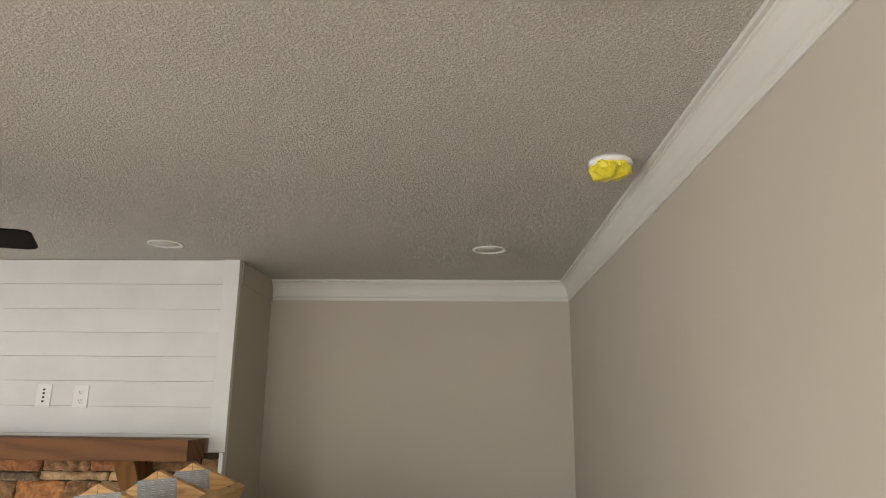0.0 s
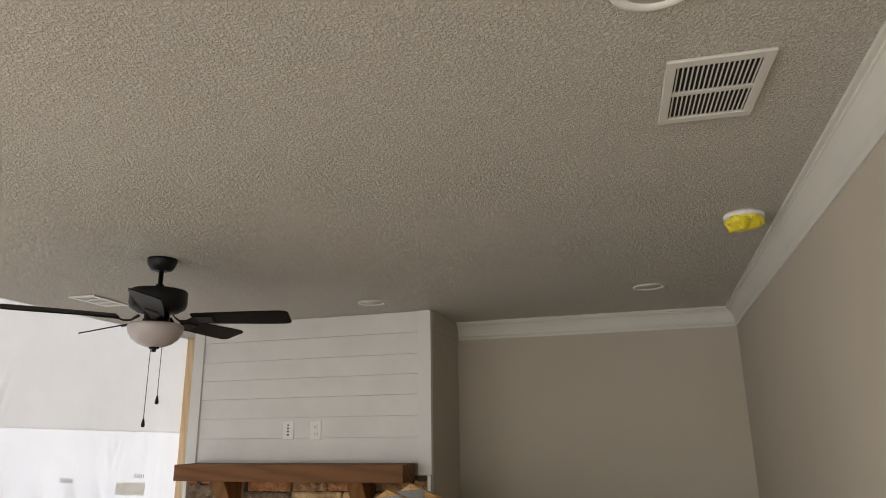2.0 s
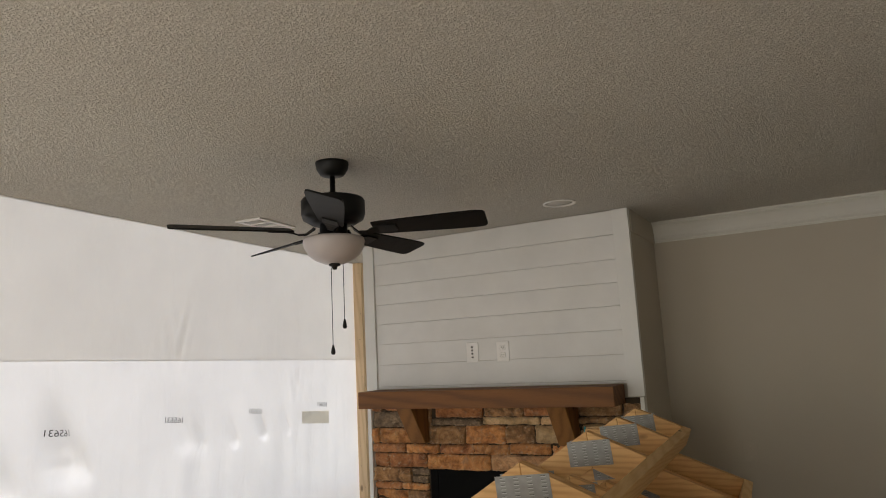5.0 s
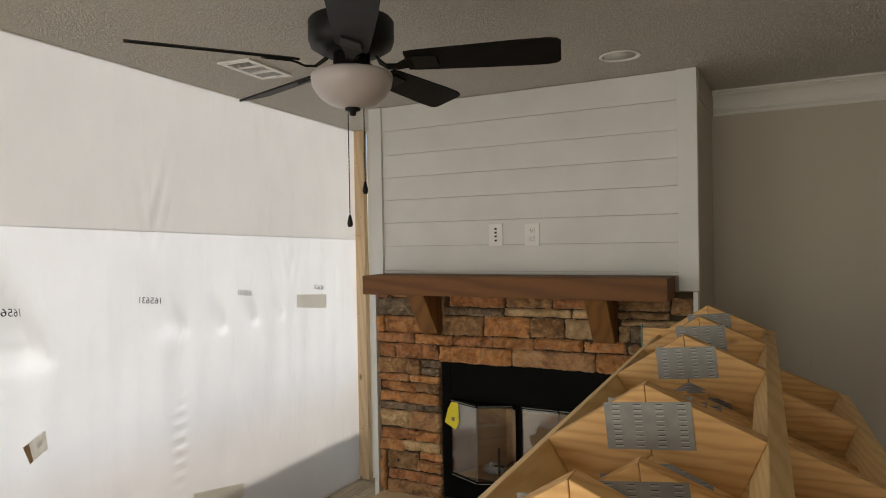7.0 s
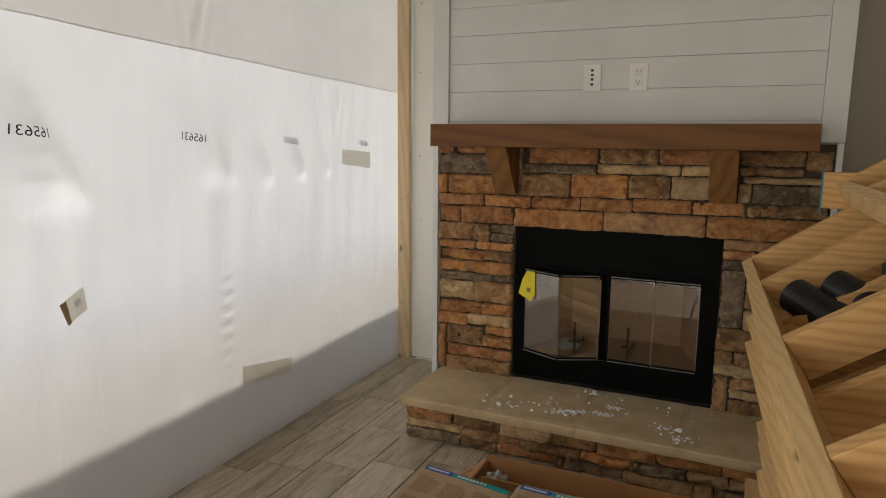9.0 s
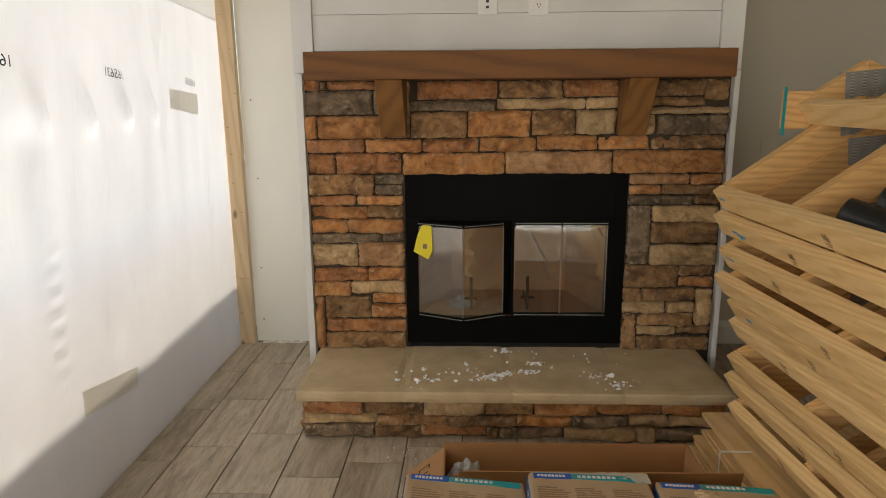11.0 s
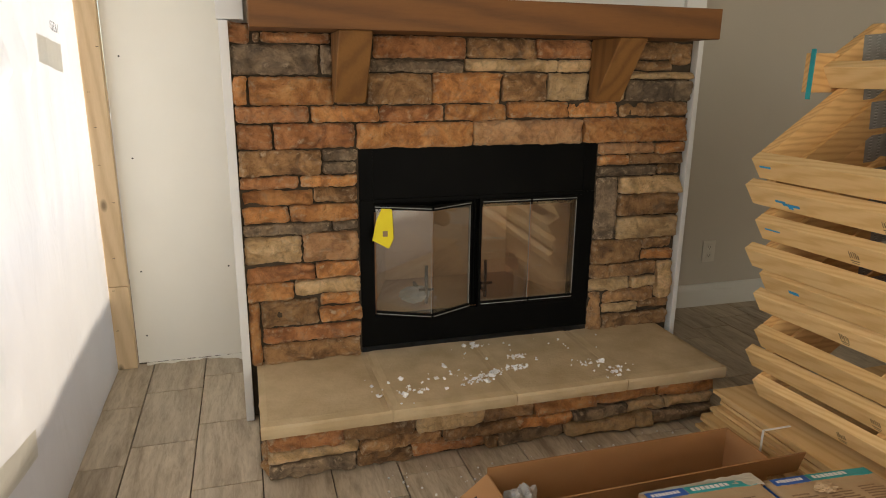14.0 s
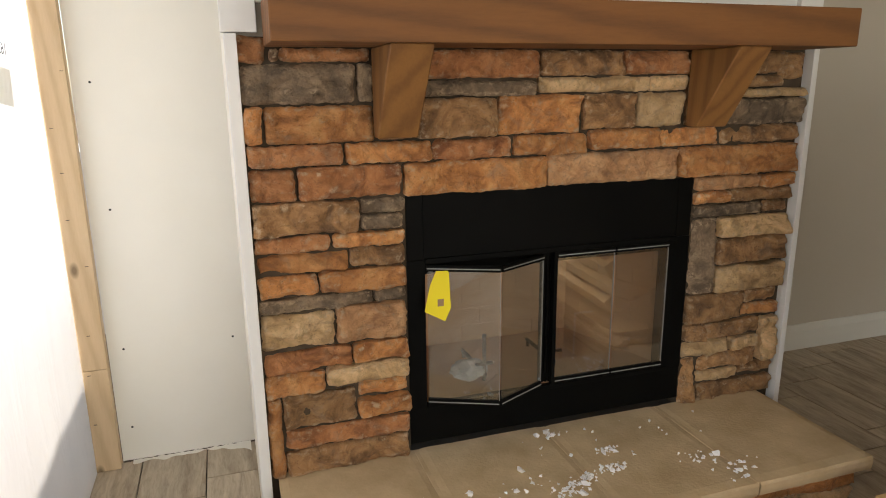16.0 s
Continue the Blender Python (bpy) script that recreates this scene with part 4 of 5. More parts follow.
# unseen wall, added to cast the shadow along the foot of the wrap
structure("porch_wall", boxed(-3.55, -9.0, -0.42, -3.40, 9.0, 0.872), SHADE_BOARD, "unseen low wall added outside to shade the foot of the wrap", "wall")

# ---- ceiling fittings ----
def recessed_light(loc):
    t = thing("recessed_light", loc, "white recessed ceiling light, unlit", "downlight", "recessed ceiling lights")
    x, y, z = loc
    part("trim_ring", lathe(bmesh.new(), [(0.068, 0.003), (0.088, -0.001), (0.088, -0.004), (0.080, -0.006), (0.069, -0.003), (0.067, 0.003)], loc, 40), PLASTIC, t, smooth=True)
    part("baffle", lathe(bmesh.new(), [(0.068, 0.0), (0.062, 0.030), (0.056, 0.066), (0.053, 0.092)], loc, 40), CANWHITE, t, smooth=True)
    part("housing", lathe(bmesh.new(), [(0.068, 0.004), (0.070, 0.112), (0.0, 0.113)], loc, 32), DARK, t, smooth=True)
    part("lamp_face", lathe(bmesh.new(), [(0.0, 0.070), (0.022, 0.071), (0.036, 0.076), (0.043, 0.110)], loc, 32), LAMP_SHADED, t, smooth=True)


for cx, cy in CANS:
    recessed_light((cx, cy, CEIL))

grille = thing("return_grille", (0.868, 2.045, CEIL), "white stamped metal return-air grille on the ceiling", "air grille")
gm = pose(0.868, 2.045, 0, 0, 0, 3.5)
gx, gy = 0.112, 0.155
for a in ((-gx, -gy, gx, -gy + 0.026), (-gx, gy - 0.026, gx, gy), (-gx, -gy + 0.026, -gx + 0.022, gy - 0.026), (gx - 0.022, -gy + 0.026, gx, gy - 0.026)):
    part("frame", boxed(a[0], a[1], CEIL - 0.009, a[2], a[3], CEIL - 0.001, bevel=0.002, m=gm), CANWHITE, grille)
part("centre_bar", boxed(-gx + 0.022, -0.007, CEIL - 0.008, gx - 0.022, 0.007, CEIL - 0.002, m=gm), CANWHITE, grille)
# near-black sheet on the ceiling in place of the unlit duct
part("backing", boxed(-gx + 0.02, -gy + 0.024, CEIL - 0.0016, gx - 0.02, gy - 0.024, CEIL - 0.0008, m=gm), DARK, grille)
for k in range(17):
    x = -gx + 0.022 + (2 * gx - 0.044) * (k + 0.5) / 17
    for s in (-1, 1):
        mm = gm @ Matrix.Translation((x, s * 0.068, CEIL - 0.005)) @ Matrix.Rotation(radians(4), 4, "Y")
        part("slat", boxed(-0.0018, -0.061, -0.0007, 0.0018, 0.061, 0.0007, m=mm), CANWHITE, grille)

register = thing("supply_register", (-2.395, 3.605, CEIL), "white louvred supply register on the ceiling", "air register")
rm = pose(-2.395, 3.605, 0, 0, 0, 6.0)
rx, ry = 0.083, 0.155
for a in ((-rx, -ry, rx, -ry + 0.028), (-rx, ry - 0.028, rx, ry), (-rx, -ry + 0.028, -rx + 0.026, ry - 0.028), (rx - 0.026, -ry + 0.028, rx, ry - 0.028)):
    part("frame", boxed(a[0], a[1], CEIL - 0.010, a[2], a[3], CEIL - 0.001, bevel=0.002, m=rm), PLASTIC, register)
# same dark sheet, the duct's shade between the register slats
part("backing", boxed(-rx + 0.02, -ry + 0.02, CEIL - 0.0016, rx - 0.02, ry - 0.02, CEIL - 0.0008, m=rm), DARK, register)
for yb in (-0.045, 0.045):
    part("bar", boxed(-rx + 0.026, yb - 0.008, CEIL - 0.009, rx - 0.026, yb + 0.008, CEIL - 0.002, m=rm), PLASTIC, register)
for k in range(18):
    y = -ry + 0.030 + (2 * ry - 0.060) * (k + 0.5) / 18
    if min(abs(y - 0.045), abs(y + 0.045)) < 0.012:
        continue
    mm = rm @ Matrix.Translation((0, y, CEIL - 0.0055)) @ Matrix.Rotation(radians(35), 4, "X")
    part("slat", boxed(-rx + 0.026, -0.0052, -0.0006, rx - 0.026, 0.0052, 0.0006, m=mm), PLASTIC, register)

smoke = thing("smoke_detector", (1.055, 3.12, CEIL), "white smoke detector bagged in crumpled yellow plastic", "smoke detector")
part("base", lathe(bmesh.new(), [(0.0, 0.0), (0.072, 0.0), (0.072, -0.014), (0.066, -0.018), (0.0, -0.018)], (1.055, 3.12, CEIL), 36), PLASTIC, smoke, smooth=True)
bm = lathe(bmesh.new(), [(0.064, -0.015), (0.068, -0.024), (0.062, -0.038), (0.048, -0.050), (0.028, -0.057), (0.0, -0.059)], (1.055, 3.12, CEIL), 40)
for v in bm.verts:
    d = v.co - Vector((1.055, 3.12, CEIL - 0.02))
    v.co += d * 0.30 * noise.noise(v.co * 34) + d * 0.16 * noise.noise(v.co * 80)
part("plastic_cover", bm, YELLOW, smoke, "crumpled yellow plastic film")

# ceiling fan
FAN = Vector((-1.405, 2.937, CEIL))
fan = thing("ceiling_fan", FAN, "black five-blade ceiling fan with frosted bowl light", "ceiling fan")
part("canopy", lathe(bmesh.new(), [(0.0, 0.0), (0.064, 0.0), (0.064, -0.010), (0.060, -0.028), (0.046, -0.050), (0.028, -0.056), (0.0, -0.056)], FAN, 36), BRONZE, fan, smooth=True)
part("downrod", lathe(bmesh.new(), [(0.0105, -0.05), (0.0105, -0.116), (0.018, -0.118), (0.020, -0.140), (0.0, -0.140)], FAN, 20), BRONZE, fan, smooth=True)
part("motor_housing", lathe(bmesh.new(), [(0.0, -0.134), (0.060, -0.136), (0.116, -0.146), (0.122, -0.154), (0.122, -0.206), (0.115, -0.226), (0.085, -0.244), (0.0, -0.246)], FAN, 48), BRONZE, fan, smooth=True)
part("switch_housing", lathe(bmesh.new(), [(0.0, -0.240), (0.052, -0.242), (0.054, -0.288), (0.062, -0.298), (0.0, -0.300)], FAN, 32), BRONZE, fan, smooth=True)
part("light_bowl", lathe(bmesh.new(), [(0.0, -0.296), (0.108, -0.298), (0.115, -0.302), (0.117, -0.312), (0.112, -0.338), (0.096, -0.364), (0.070, -0.384), (0.040, -0.396), (0.0, -0.399)], FAN, 48), BOWL, fan, "frosted white glass bowl", smooth=True)
part("finial", lathe(bmesh.new(), [(0.0, -0.396), (0.022, -0.397), (0.022, -0.404), (0.010, -0.408), (0.009, -0.418), (0.0, -0.420)], FAN, 20), BRONZE, fan, smooth=True)


def blade_outline():
    pts = []
    for r, w in ((0.160, 0.043), (0.19, 0.047), (0.33, 0.054), (0.47, 0.060), (0.555, 0.061), (0.580, 0.056), (0.590, 0.044)):
        pts.append((r, w))
    return pts + [(r, -w) for r, w in reversed(pts)]


for k in range(5):
    ang = 17.5 + 72 * k
    m = Matrix.Translation(FAN + Vector((0, 0, -0.272))) @ Matrix.Rotation(radians(ang), 4, "Z") @ Matrix.Rotation(radians(-17), 4, "X")
    bm = bmesh.new()
    out = blade_outline()
    lo = [bm.verts.new((x, y, -0.003)) for x, y in out]
    hi = [bm.verts.new((x, y, 0.003)) for x, y in out]
    bm.faces.new(lo)
    bm.faces.new(hi)
    for i in range(len(out)):
        bm.faces.new((lo[i], lo[(i + 1) % len(out)], hi[(i + 1) % len(out)], hi[i]))
    bmesh.ops.transform(bm, matrix=m, verts=bm.verts)
    b = part("blade", bm, BLADE, fan)
    bm = bmesh.new()
    prev = None
    for r, z, w in ((0.075, 0.010, 0.020), (0.105, -0.014, 0.012), (0.135, -0.016, 0.012), (0.160, -0.008, 0.020), (0.180, -0.0045, 0.030), (0.250, -0.0045, 0.026)):
        ring = [bm.verts.new(p) for p in ((r, -w, z - 0.004), (r, w, z - 0.004), (r, w, z + 0.002), (r, -w, z + 0.002))]
        if prev:
            for i in range(4):
                bm.faces.new((prev[i], prev[(i + 1) % 4], ring[(i + 1) % 4], ring[i]))
        else:
            bm.faces.new(ring)
        prev = ring
    bm.faces.new(prev)
    bmesh.ops.transform(bm, matrix=m, verts=bm.verts)
    part("blade_bracket", bm, BRONZE, fan)
for dx, dy, zl in ((0.022, 0.024, 1.83), (-0.012, -0.006, 1.735)):
    x, y = FAN.x + dx, FAN.y + dy
    bm = bmesh.new()
    tube(bm, (x, y, zl), (x, y, CEIL - 0.39), 0.0013, 6)
    for i in range(int((CEIL - 0.39 - zl) / 0.012)):
        bmesh.ops.create_icosphere(bm, subdivisions=1, radius=0.0022, matrix=Matrix.Translation((x, y, zl + 0.012 * i)))
    ch = part("pull_chain", bm, BRONZE, fan)
    part("chain_pull", lathe(bmesh.new(), [(0.0, 0.004), (0.003, 0.002), (0.0065, -0.012), (0.0085, -0.024), (0.006, -0.032), (0.0, -0.033)], (x, y, zl), 16), BRONZE, ch, smooth=True)


# ---- wall plates ----
ALMOND = paint("almond_plastic", (0.56, 0.52, 0.44), (0.60, 0.56, 0.48), 0.5)


def wall_plate(x, z, y, ports, finish_mat=PLASTIC, tone="white"):
    t = thing("outlet_plate" if ports == "duplex" else "cable_plate", (x, y, z), tone + " duplex socket plate on the wall" if ports == "duplex" else "white low-voltage cable plate with four jacks", "wall plate")
    part("plate", boxed(x - 0.040, y - 0.006, z - 0.060, x + 0.040, y + 0.001, z + 0.060, bevel=0.0025), finish_mat, t)
    if ports == "duplex":
        for s in (-1, 1):
            rec = part("receptacle", boxed(x - 0.017, y - 0.0085, z + s * 0.022 - 0.015, x + 0.017, y - 0.005, z + s * 0.022 + 0.015, bevel=0.003), finish_mat, t)
            for dx in (-0.0065, 0.0065):
                part("slot", boxed(x + dx - 0.0012, y - 0.0090, z + s * 0.022 - 0.002, x + dx + 0.0012, y - 0.0083, z + s * 0.022 + 0.007), SLOT, rec)
            part("slot", boxed(x - 0.0025, y - 0.0090, z + s * 0.022 - 0.010, x + 0.0025, y - 0.0083, z + s * 0.022 - 0.0055), SLOT, rec)
    else:
        for dz in (-0.030, -0.008, 0.012, 0.032):
            part("jack", boxed(x - 0.006, y - 0.0085, z + dz - 0.005, x + 0.006, y - 0.005, z + dz + 0.005, bevel=0.001), SLOT, t)


wall_plate(-1.698, 1.687, 4.637, "cable")
wall_plate(-1.494, 1.684, 4.637, "duplex")
wall_plate(-0.02, 0.315, Y_BACK, "duplex", ALMOND, "almond")
switch = thing("switch_plate", (-0.26, Y_BACK, 1.04), "wall-coloured blank plate on the greige wall", "wall plate")
part("plate", boxed(-0.298, Y_BACK - 0.006, 0.982, -0.222, Y_BACK + 0.001, 1.098, bevel=0.0025), WALL, switch)
for z in (1.010, 1.070):
    part("screw", boxed(-0.2625, Y_BACK - 0.0072, z - 0.0025, -0.2575, Y_BACK - 0.005, z + 0.0025, bevel=0.001), ALMOND, switch)

# ---- stacked gable frames ----
PITCH = math.atan(0.53)
PLATE_TOOTH = paint("punched_tooth", (0.42, 0.43, 0.42), (0.5, 0.5, 0.49), 0.45, 30, 200, 0.0003, 0.3)
PLATE_SLOT = paint("punched_slot", (0.05, 0.045, 0.04), (0.08, 0.07, 0.06), 0.7)
BW, BH = 0.034, 0.072


def gable_frame(width, length, ribs, name, label, group, depth=0.089):
    """A ladder of small pitched ribs between two leaning eave boards; local origin at the west eave's far top corner; runs towards -y."""
    t = new(name)
    ORIGIN[t.name] = Vector((0, 0, 0))
    tagged(t, label, "timber frame", group)
    c, s = math.cos(PITCH), math.sin(PITCH)
    h = width / 2
    rise = h * s / c
    for sg in (-1, 1):
        P = Vector((-h, 0.0))
        S, N = Vector((c, s)), Vector((-s, c))
        q = [P, P + S * BW, P + S * BW - N * BH, P - N * BH]
        bm = prism(bmesh.new(), [(h + sg * -p.x, p.y) for p in q], "y", -length, 0.0)
        bmesh.ops.bevel(bm, geom=bm.edges[:], offset=0.0015, segments=1, affect="EDGES")
        part("eave_board", bm, PINE, t)
    for y in ribs:
        for sg in (-1, 1):
            P = Vector((-h, 0.0)) + Vector((c, s)) * (BW + 0.0006)
            N = Vector((-s, c))
            apex = Vector((-0.0005, rise))
            a2 = Vector((-0.0005, rise - depth / c))
            q = [P, apex, a2, P - N * depth]
            bm = prism(bmesh.new(), [(h + sg * -p.x, p.y) for p in q], "y", y - 0.036, y)
            bmesh.ops.bevel(bm, geom=bm.edges[:], offset=0.0012, segments=1, affect="EDGES")
            part("rib", bm, PINE_X, t)
        for yy, d in ((y, 1), (y - 0.036, -1)):
            bm = bmesh.new()
            pw, ph = 0.072, 0.040
            zc = rise - 0.030 - ph
            y0, y1 = (yy + 0.0002, yy + 0.0014) if d > 0 else (yy - 0.0014, yy - 0.0002)
            box(bm, h - pw, y0, zc - ph, h + pw, y1, zc + ph)
            plate = part("nail_plate", bm, GALV, t, "galvanised nail plate")
            teeth, slots = bmesh.new(), bmesh.new()
            for i in range(4):
                for j in range(9):
                    x = h - pw + 0.014 + 0.036 * i
                    z = zc - ph + 0.0086 * j + 0.004
                    box(teeth, x, y0 - 0.0006, z, x + 0.013, y1 + 0.0006, z + 0.0022)
                    box(slots, x, y0 - 0.0003, z + 0.0024, x + 0.012, y1 + 0.0003, z + 0.0036)
            tagged(part("plate_teeth", teeth, PLATE_TOOTH, plate), kind="stuff")
            tagged(part("plate_slots", slots, PLATE_SLOT, plate), kind="stuff")
    return t


def frame_place(x, y, z, turn, roll):
    return pose(x, y, z, 0, 0, turn) @ Matrix.Rotation(radians(-roll), 4, "Y")


rib_sets = {False: [-0.002, -0.40, -0.95, -1.46, -1.96], True: [-0.05, -0.60, -1.12, -1.64, -1.92]}
LAB = "pale pine gable frame with nail plates in a stack"
# far top corner of the west eave board, turn and roll, from the lowest up
stack = [(0.312, -0.919, 3.884, 3.8, 3.2), (0.398, -0.921, 3.928, 3.8, 3.5), (0.482, -0.933, 3.889, 3.8, 3.8), (0.590, -0.922, 3.927, 3.8, 4.2), (0.672, -0.952, 3.881, 4.0, 4.6),
         (0.745, -0.988, 3.913, 4.2, 5.0), (0.839, -0.991, 3.883, 4.2, 5.4), (0.937, -0.998, 3.933, 3.0, 5.8), (1.020, -1.018, 3.898, 3.5, 6.2)]
base_a = gable_frame(0.89, 2.0, rib_sets[False], "gable_frame", LAB, "stacked gable frames")
base_b = gable_frame(0.89, 2.0, rib_sets[True], "gable_frame", LAB, "stacked gable frames")
for i, (z, x, y, turn, roll) in enumerate(stack):
    src = base_a if i % 2 == 0 else base_b
    m = frame_place(x, y, z, turn, roll)
    if i < 2:
        src.matrix_basis = m
    else:
        copy_thing(src, m)


def on_board(i, along, down, size, material, name, label, cat, group, strokes):
    """Small flat marks on the outer face of a west eave board of frame i: (along, down) from its far top corner, in metres."""
    z, x, y, turn, roll = stack[i]
    c, s = math.cos(PITCH), math.sin(PITCH)
    bm = bmesh.new()
    base = frame_place(x, y, z, turn, roll)
    for a0, d0, a1, d1 in strokes:
        q = []
        for a, d in ((a0, d0), (a1, d0), (a1, d1), (a0, d1)):
            a, d = along + a * size, down + d * size
            q.append(base @ Vector((s * d - 0.0007 * c, -a, -c * d - 0.0007 * s)))
        bm.faces.new([bm.verts.new(p) for p in q])
    tagged(single(name, bm, material, label, cat, group), kind="stuff")


INK = paint("grey_stamp_ink", (0.16, 0.10, 0.05), (0.2, 0.13, 0.07), 0.7)
CRAYON = paint("blue_crayon", (0.02, 0.28, 0.60), (0.03, 0.34, 0.66), 0.6)
rk = random.Random(12)
for i in range(len(stack)):
    for a in (0.30 + 0.13 * (i % 3), 0.86 + 0.1 * (i % 2)):
        bars = [(0.2 * k + rk.uniform(0, 0.05), 0.1 + rk.uniform(0, 0.3), 0.2 * k + 0.13, 0.75 + rk.uniform(0, 0.25)) for k in range(5)]
        bars += [(0.0, 1.1, 0.9, 1.22), (0.1, 1.35, 0.8, 1.45)]
        on_board(i, a, 0.02, 0.030, INK, "grade_stamp", "dark ink grade stamp on a pine board", "stamp", "stamps on the frames", bars)
for i, a, d, strokes in ((7, 0.10, 0.035, [(0, 0, 3, 0.7), (2, 0.5, 7, 1.3), (3.5, 1.1, 5, 2.0)]), (8, 0.02, 0.02, [(0, 0.2, 3.5, 0.8)]), (6, 0.03, 0.02, [(0, 0.2, 4.5, 0.7)]), (4, 0.10, 0.03, [(0, 0.0, 3.0, 1.0)])):
    on_board(i, a, d, 0.012, CRAYON, "crayon_mark", "bright blue crayon stroke on a pine board", "crayon mark", "crayon strokes on the frames", strokes)
top_frame = gable_frame(0.42, 1.95, [-0.004, -0.36, -0.80, -1.42, -1.91], "gable_frame", "narrow pale pine gable frame on top of the stack", "stacked gable frames", 0.105)
top_frame.matrix_basis = frame_place(-0.772, 3.965, 1.278, 2.2, 5.3)
bm = boxed(-0.803, 3.936, 1.205, -0.60, 3.972, 1.318, bevel=0.002)
blk = single("timber_offcut", bm, PINE_X, "pine offcut with a teal painted end on the frames", "timber")
part("painted_end", boxed(-0.807, 3.934, 1.185, -0.8035, 3.950, 1.33), TEAL, blk, "teal paint")
for x, y, z, a in ((-0.890, 3.40, 1.030, 48), (-0.805, 3.405, 1.060, 46)):
    t = thing("membrane_roll", (x, y, z), "roll of black rubber membrane lying in the top frame", "roll", "black rolls in the frame")
    bm = bmesh.new()
    prof = [(0.018, 0.0), (0.041, 0.0), (0.045, 0.004), (0.045, 0.146), (0.041, 0.15), (0.018, 0.15)]
    lathe(bm, prof, (0, 0, 0), 32)
    bmesh.ops.transform(bm, matrix=pose(x, y, z, 0, 104, -a), verts=bm.verts)
    part("roll", bm, RUBBER, t, smooth=False)
    bm = lathe(bmesh.new(), [(0.013, -0.001), (0.018, -0.001), (0.018, 0.151), (0.013, 0.151), (0.013, -0.001)], (0, 0, 0), 24)
    bmesh.ops.transform(bm, matrix=pose(x, y, z, 0, 104, -a), verts=bm.verts)
    part("core", bm, CARD, t, "cardboard core")

# bundle of thin boards under the frames
bundle = thing("board_bundle", (-0.5, 3.0, 0.0), "strapped bundle of thin plywood boards under the frames", "board bundle")
rb = random.Random(8)
nb = 17
for k in range(nb):
    j = rb.uniform(-0.035, 0.02) - 0.03 * (1 - k / nb)
    jy = rb.uniform(-0.03, 0.02) + 0.06 * (1 - k / nb)
    part("board", boxed(-0.915 + j, 2.02, 0.001 + k * 0.0127, -0.10 + rb.uniform(-0.02, 0.02), 4.01 + jy, 0.0127 * (k + 1) - 0.0008), PLY, bundle)
bm = bmesh.new()
box(bm, -0.985, 3.738, 0.02, -0.983, 3.745, 0.221)
box(bm, -0.985, 3.738, 0.2185, -0.885, 3.745, 0.2205)
part("strap", bm, PLASTIC, bundle, "white plastic strap")

# ---- shingle bundles ----
def shingle_bundle(name="shingle_bundle"):
    """Kraft-wrapped bundle; local origin at the far left lower corner; 0.318 wide, 0.98 long towards -y."""
    w, L, h = 0.316, 0.98, 0.076
    t = new(name)
    ORIGIN[t.name] = Vector((0, 0, 0))
    tagged(t, "kraft-paper wrapped bundle of roof shingles with blue and teal print", "shingle bundle", "bundles of shingles")
    bm = bmesh.new()
    def crease(x, y):
        u = min(max(min(x, w - x, -y, y + L), 0.0) / 0.03, 1.0)
        q = Vector((x * 9, y * 6, 2))
        return u * (0.0035 * noise.noise(q) + 0.006 * max(0.0, 0.25 - abs(noise.noise(q * 2.1 + Vector((5, 3, 0))))) + 0.003 * math.sin(math.pi * x / w))

    def settle(b):
        for v in b.verts:
            if v.co.z > h * 0.8:
                v.co.z += crease(v.co.x, v.co.y)
        return b
    r, nc = 0.009, 30
    ring = [(r * (1 - math.cos(a)), h - r + r * math.sin(a)) for a in (0.0, 0.52, 1.05)]
    ring += [(r + (w - 2 * r) * i / nc, h) for i in range(nc + 1)]
    ring += [(w - r * (1 - math.cos(a)), h - r + r * math.sin(a)) for a in (1.05, 0.52, 0.0)] + [(w, h * 0.5), (w, 0.004), (w - 0.004, 0), (0.004, 0), (0, 0.004), (0, h * 0.5)]
    prev = None
    ny = 70
    for j in range(ny + 1):
        y = -L * j / ny
        sq = 0.006 if j in (0, ny) else 0.0015 if j in (1, ny - 1) else 0.0
        vs = [bm.verts.new((min(max(x, sq), w - sq), y, min(z, h - sq))) for x, z in ring]
        if prev:
            for i in range(len(vs)):
                bm.faces.new((prev[i], prev[(i + 1) % len(vs)], vs[(i + 1) % len(vs)], vs[i]))
        else:
            bm.faces.new(vs)
        prev = vs
    bm.faces.new(prev)
    part("wrapper", settle(bm), KRAFT, t, smooth=True)
    part("blue_side", boxed(-0.0022, -L + 0.02, 0.008, -0.0002, -0.012, h - 0.009), BLUE, t, "blue printed side")
    bm = bmesh.new()
    for k in range(9):
        x = -0.06 - k * 0.028
        box(bm, -0.0034, x - 0.018, 0.026, -0.0022, x, 0.026 + (0.030 if k in (0, 3) else 0.022))
    tagged(part("side_mark", bm, LABELWHITE, t), kind="stuff")
    bands = []
    for x0, x1 in ((0.014, 0.115), (0.117, 0.304)):
        bm = bmesh.new()
        n = 14
        cols = [[bm.verts.new((x0 + (x1 - x0) * i / n, yy, zz)) for yy, zz in ((-0.036, h + 0.0001), (-0.010, h + 0.0001), (-0.010, h + 0.0012), (-0.036, h + 0.0012))] for i in range(n + 1)]
        for a, b in zip(cols, cols[1:]):
            for k in range(4):
                bm.faces.new((a[k], a[(k + 1) % 4], b[(k + 1) % 4], b[k]))
        bm.faces.new(cols[0])
        bm.faces.new(cols[-1])
        bands.append(settle(bm))
    part("blue_band", bands[0], BLUE, t)
    part("teal_band", bands[1], TEAL, t)
    bm = bmesh.new()
    for k in range(8):
        box(bm, 0.024 + k * 0.0095, -0.028, h + 0.0012, 0.031 + k * 0.0095, -0.018, h + 0.0020)
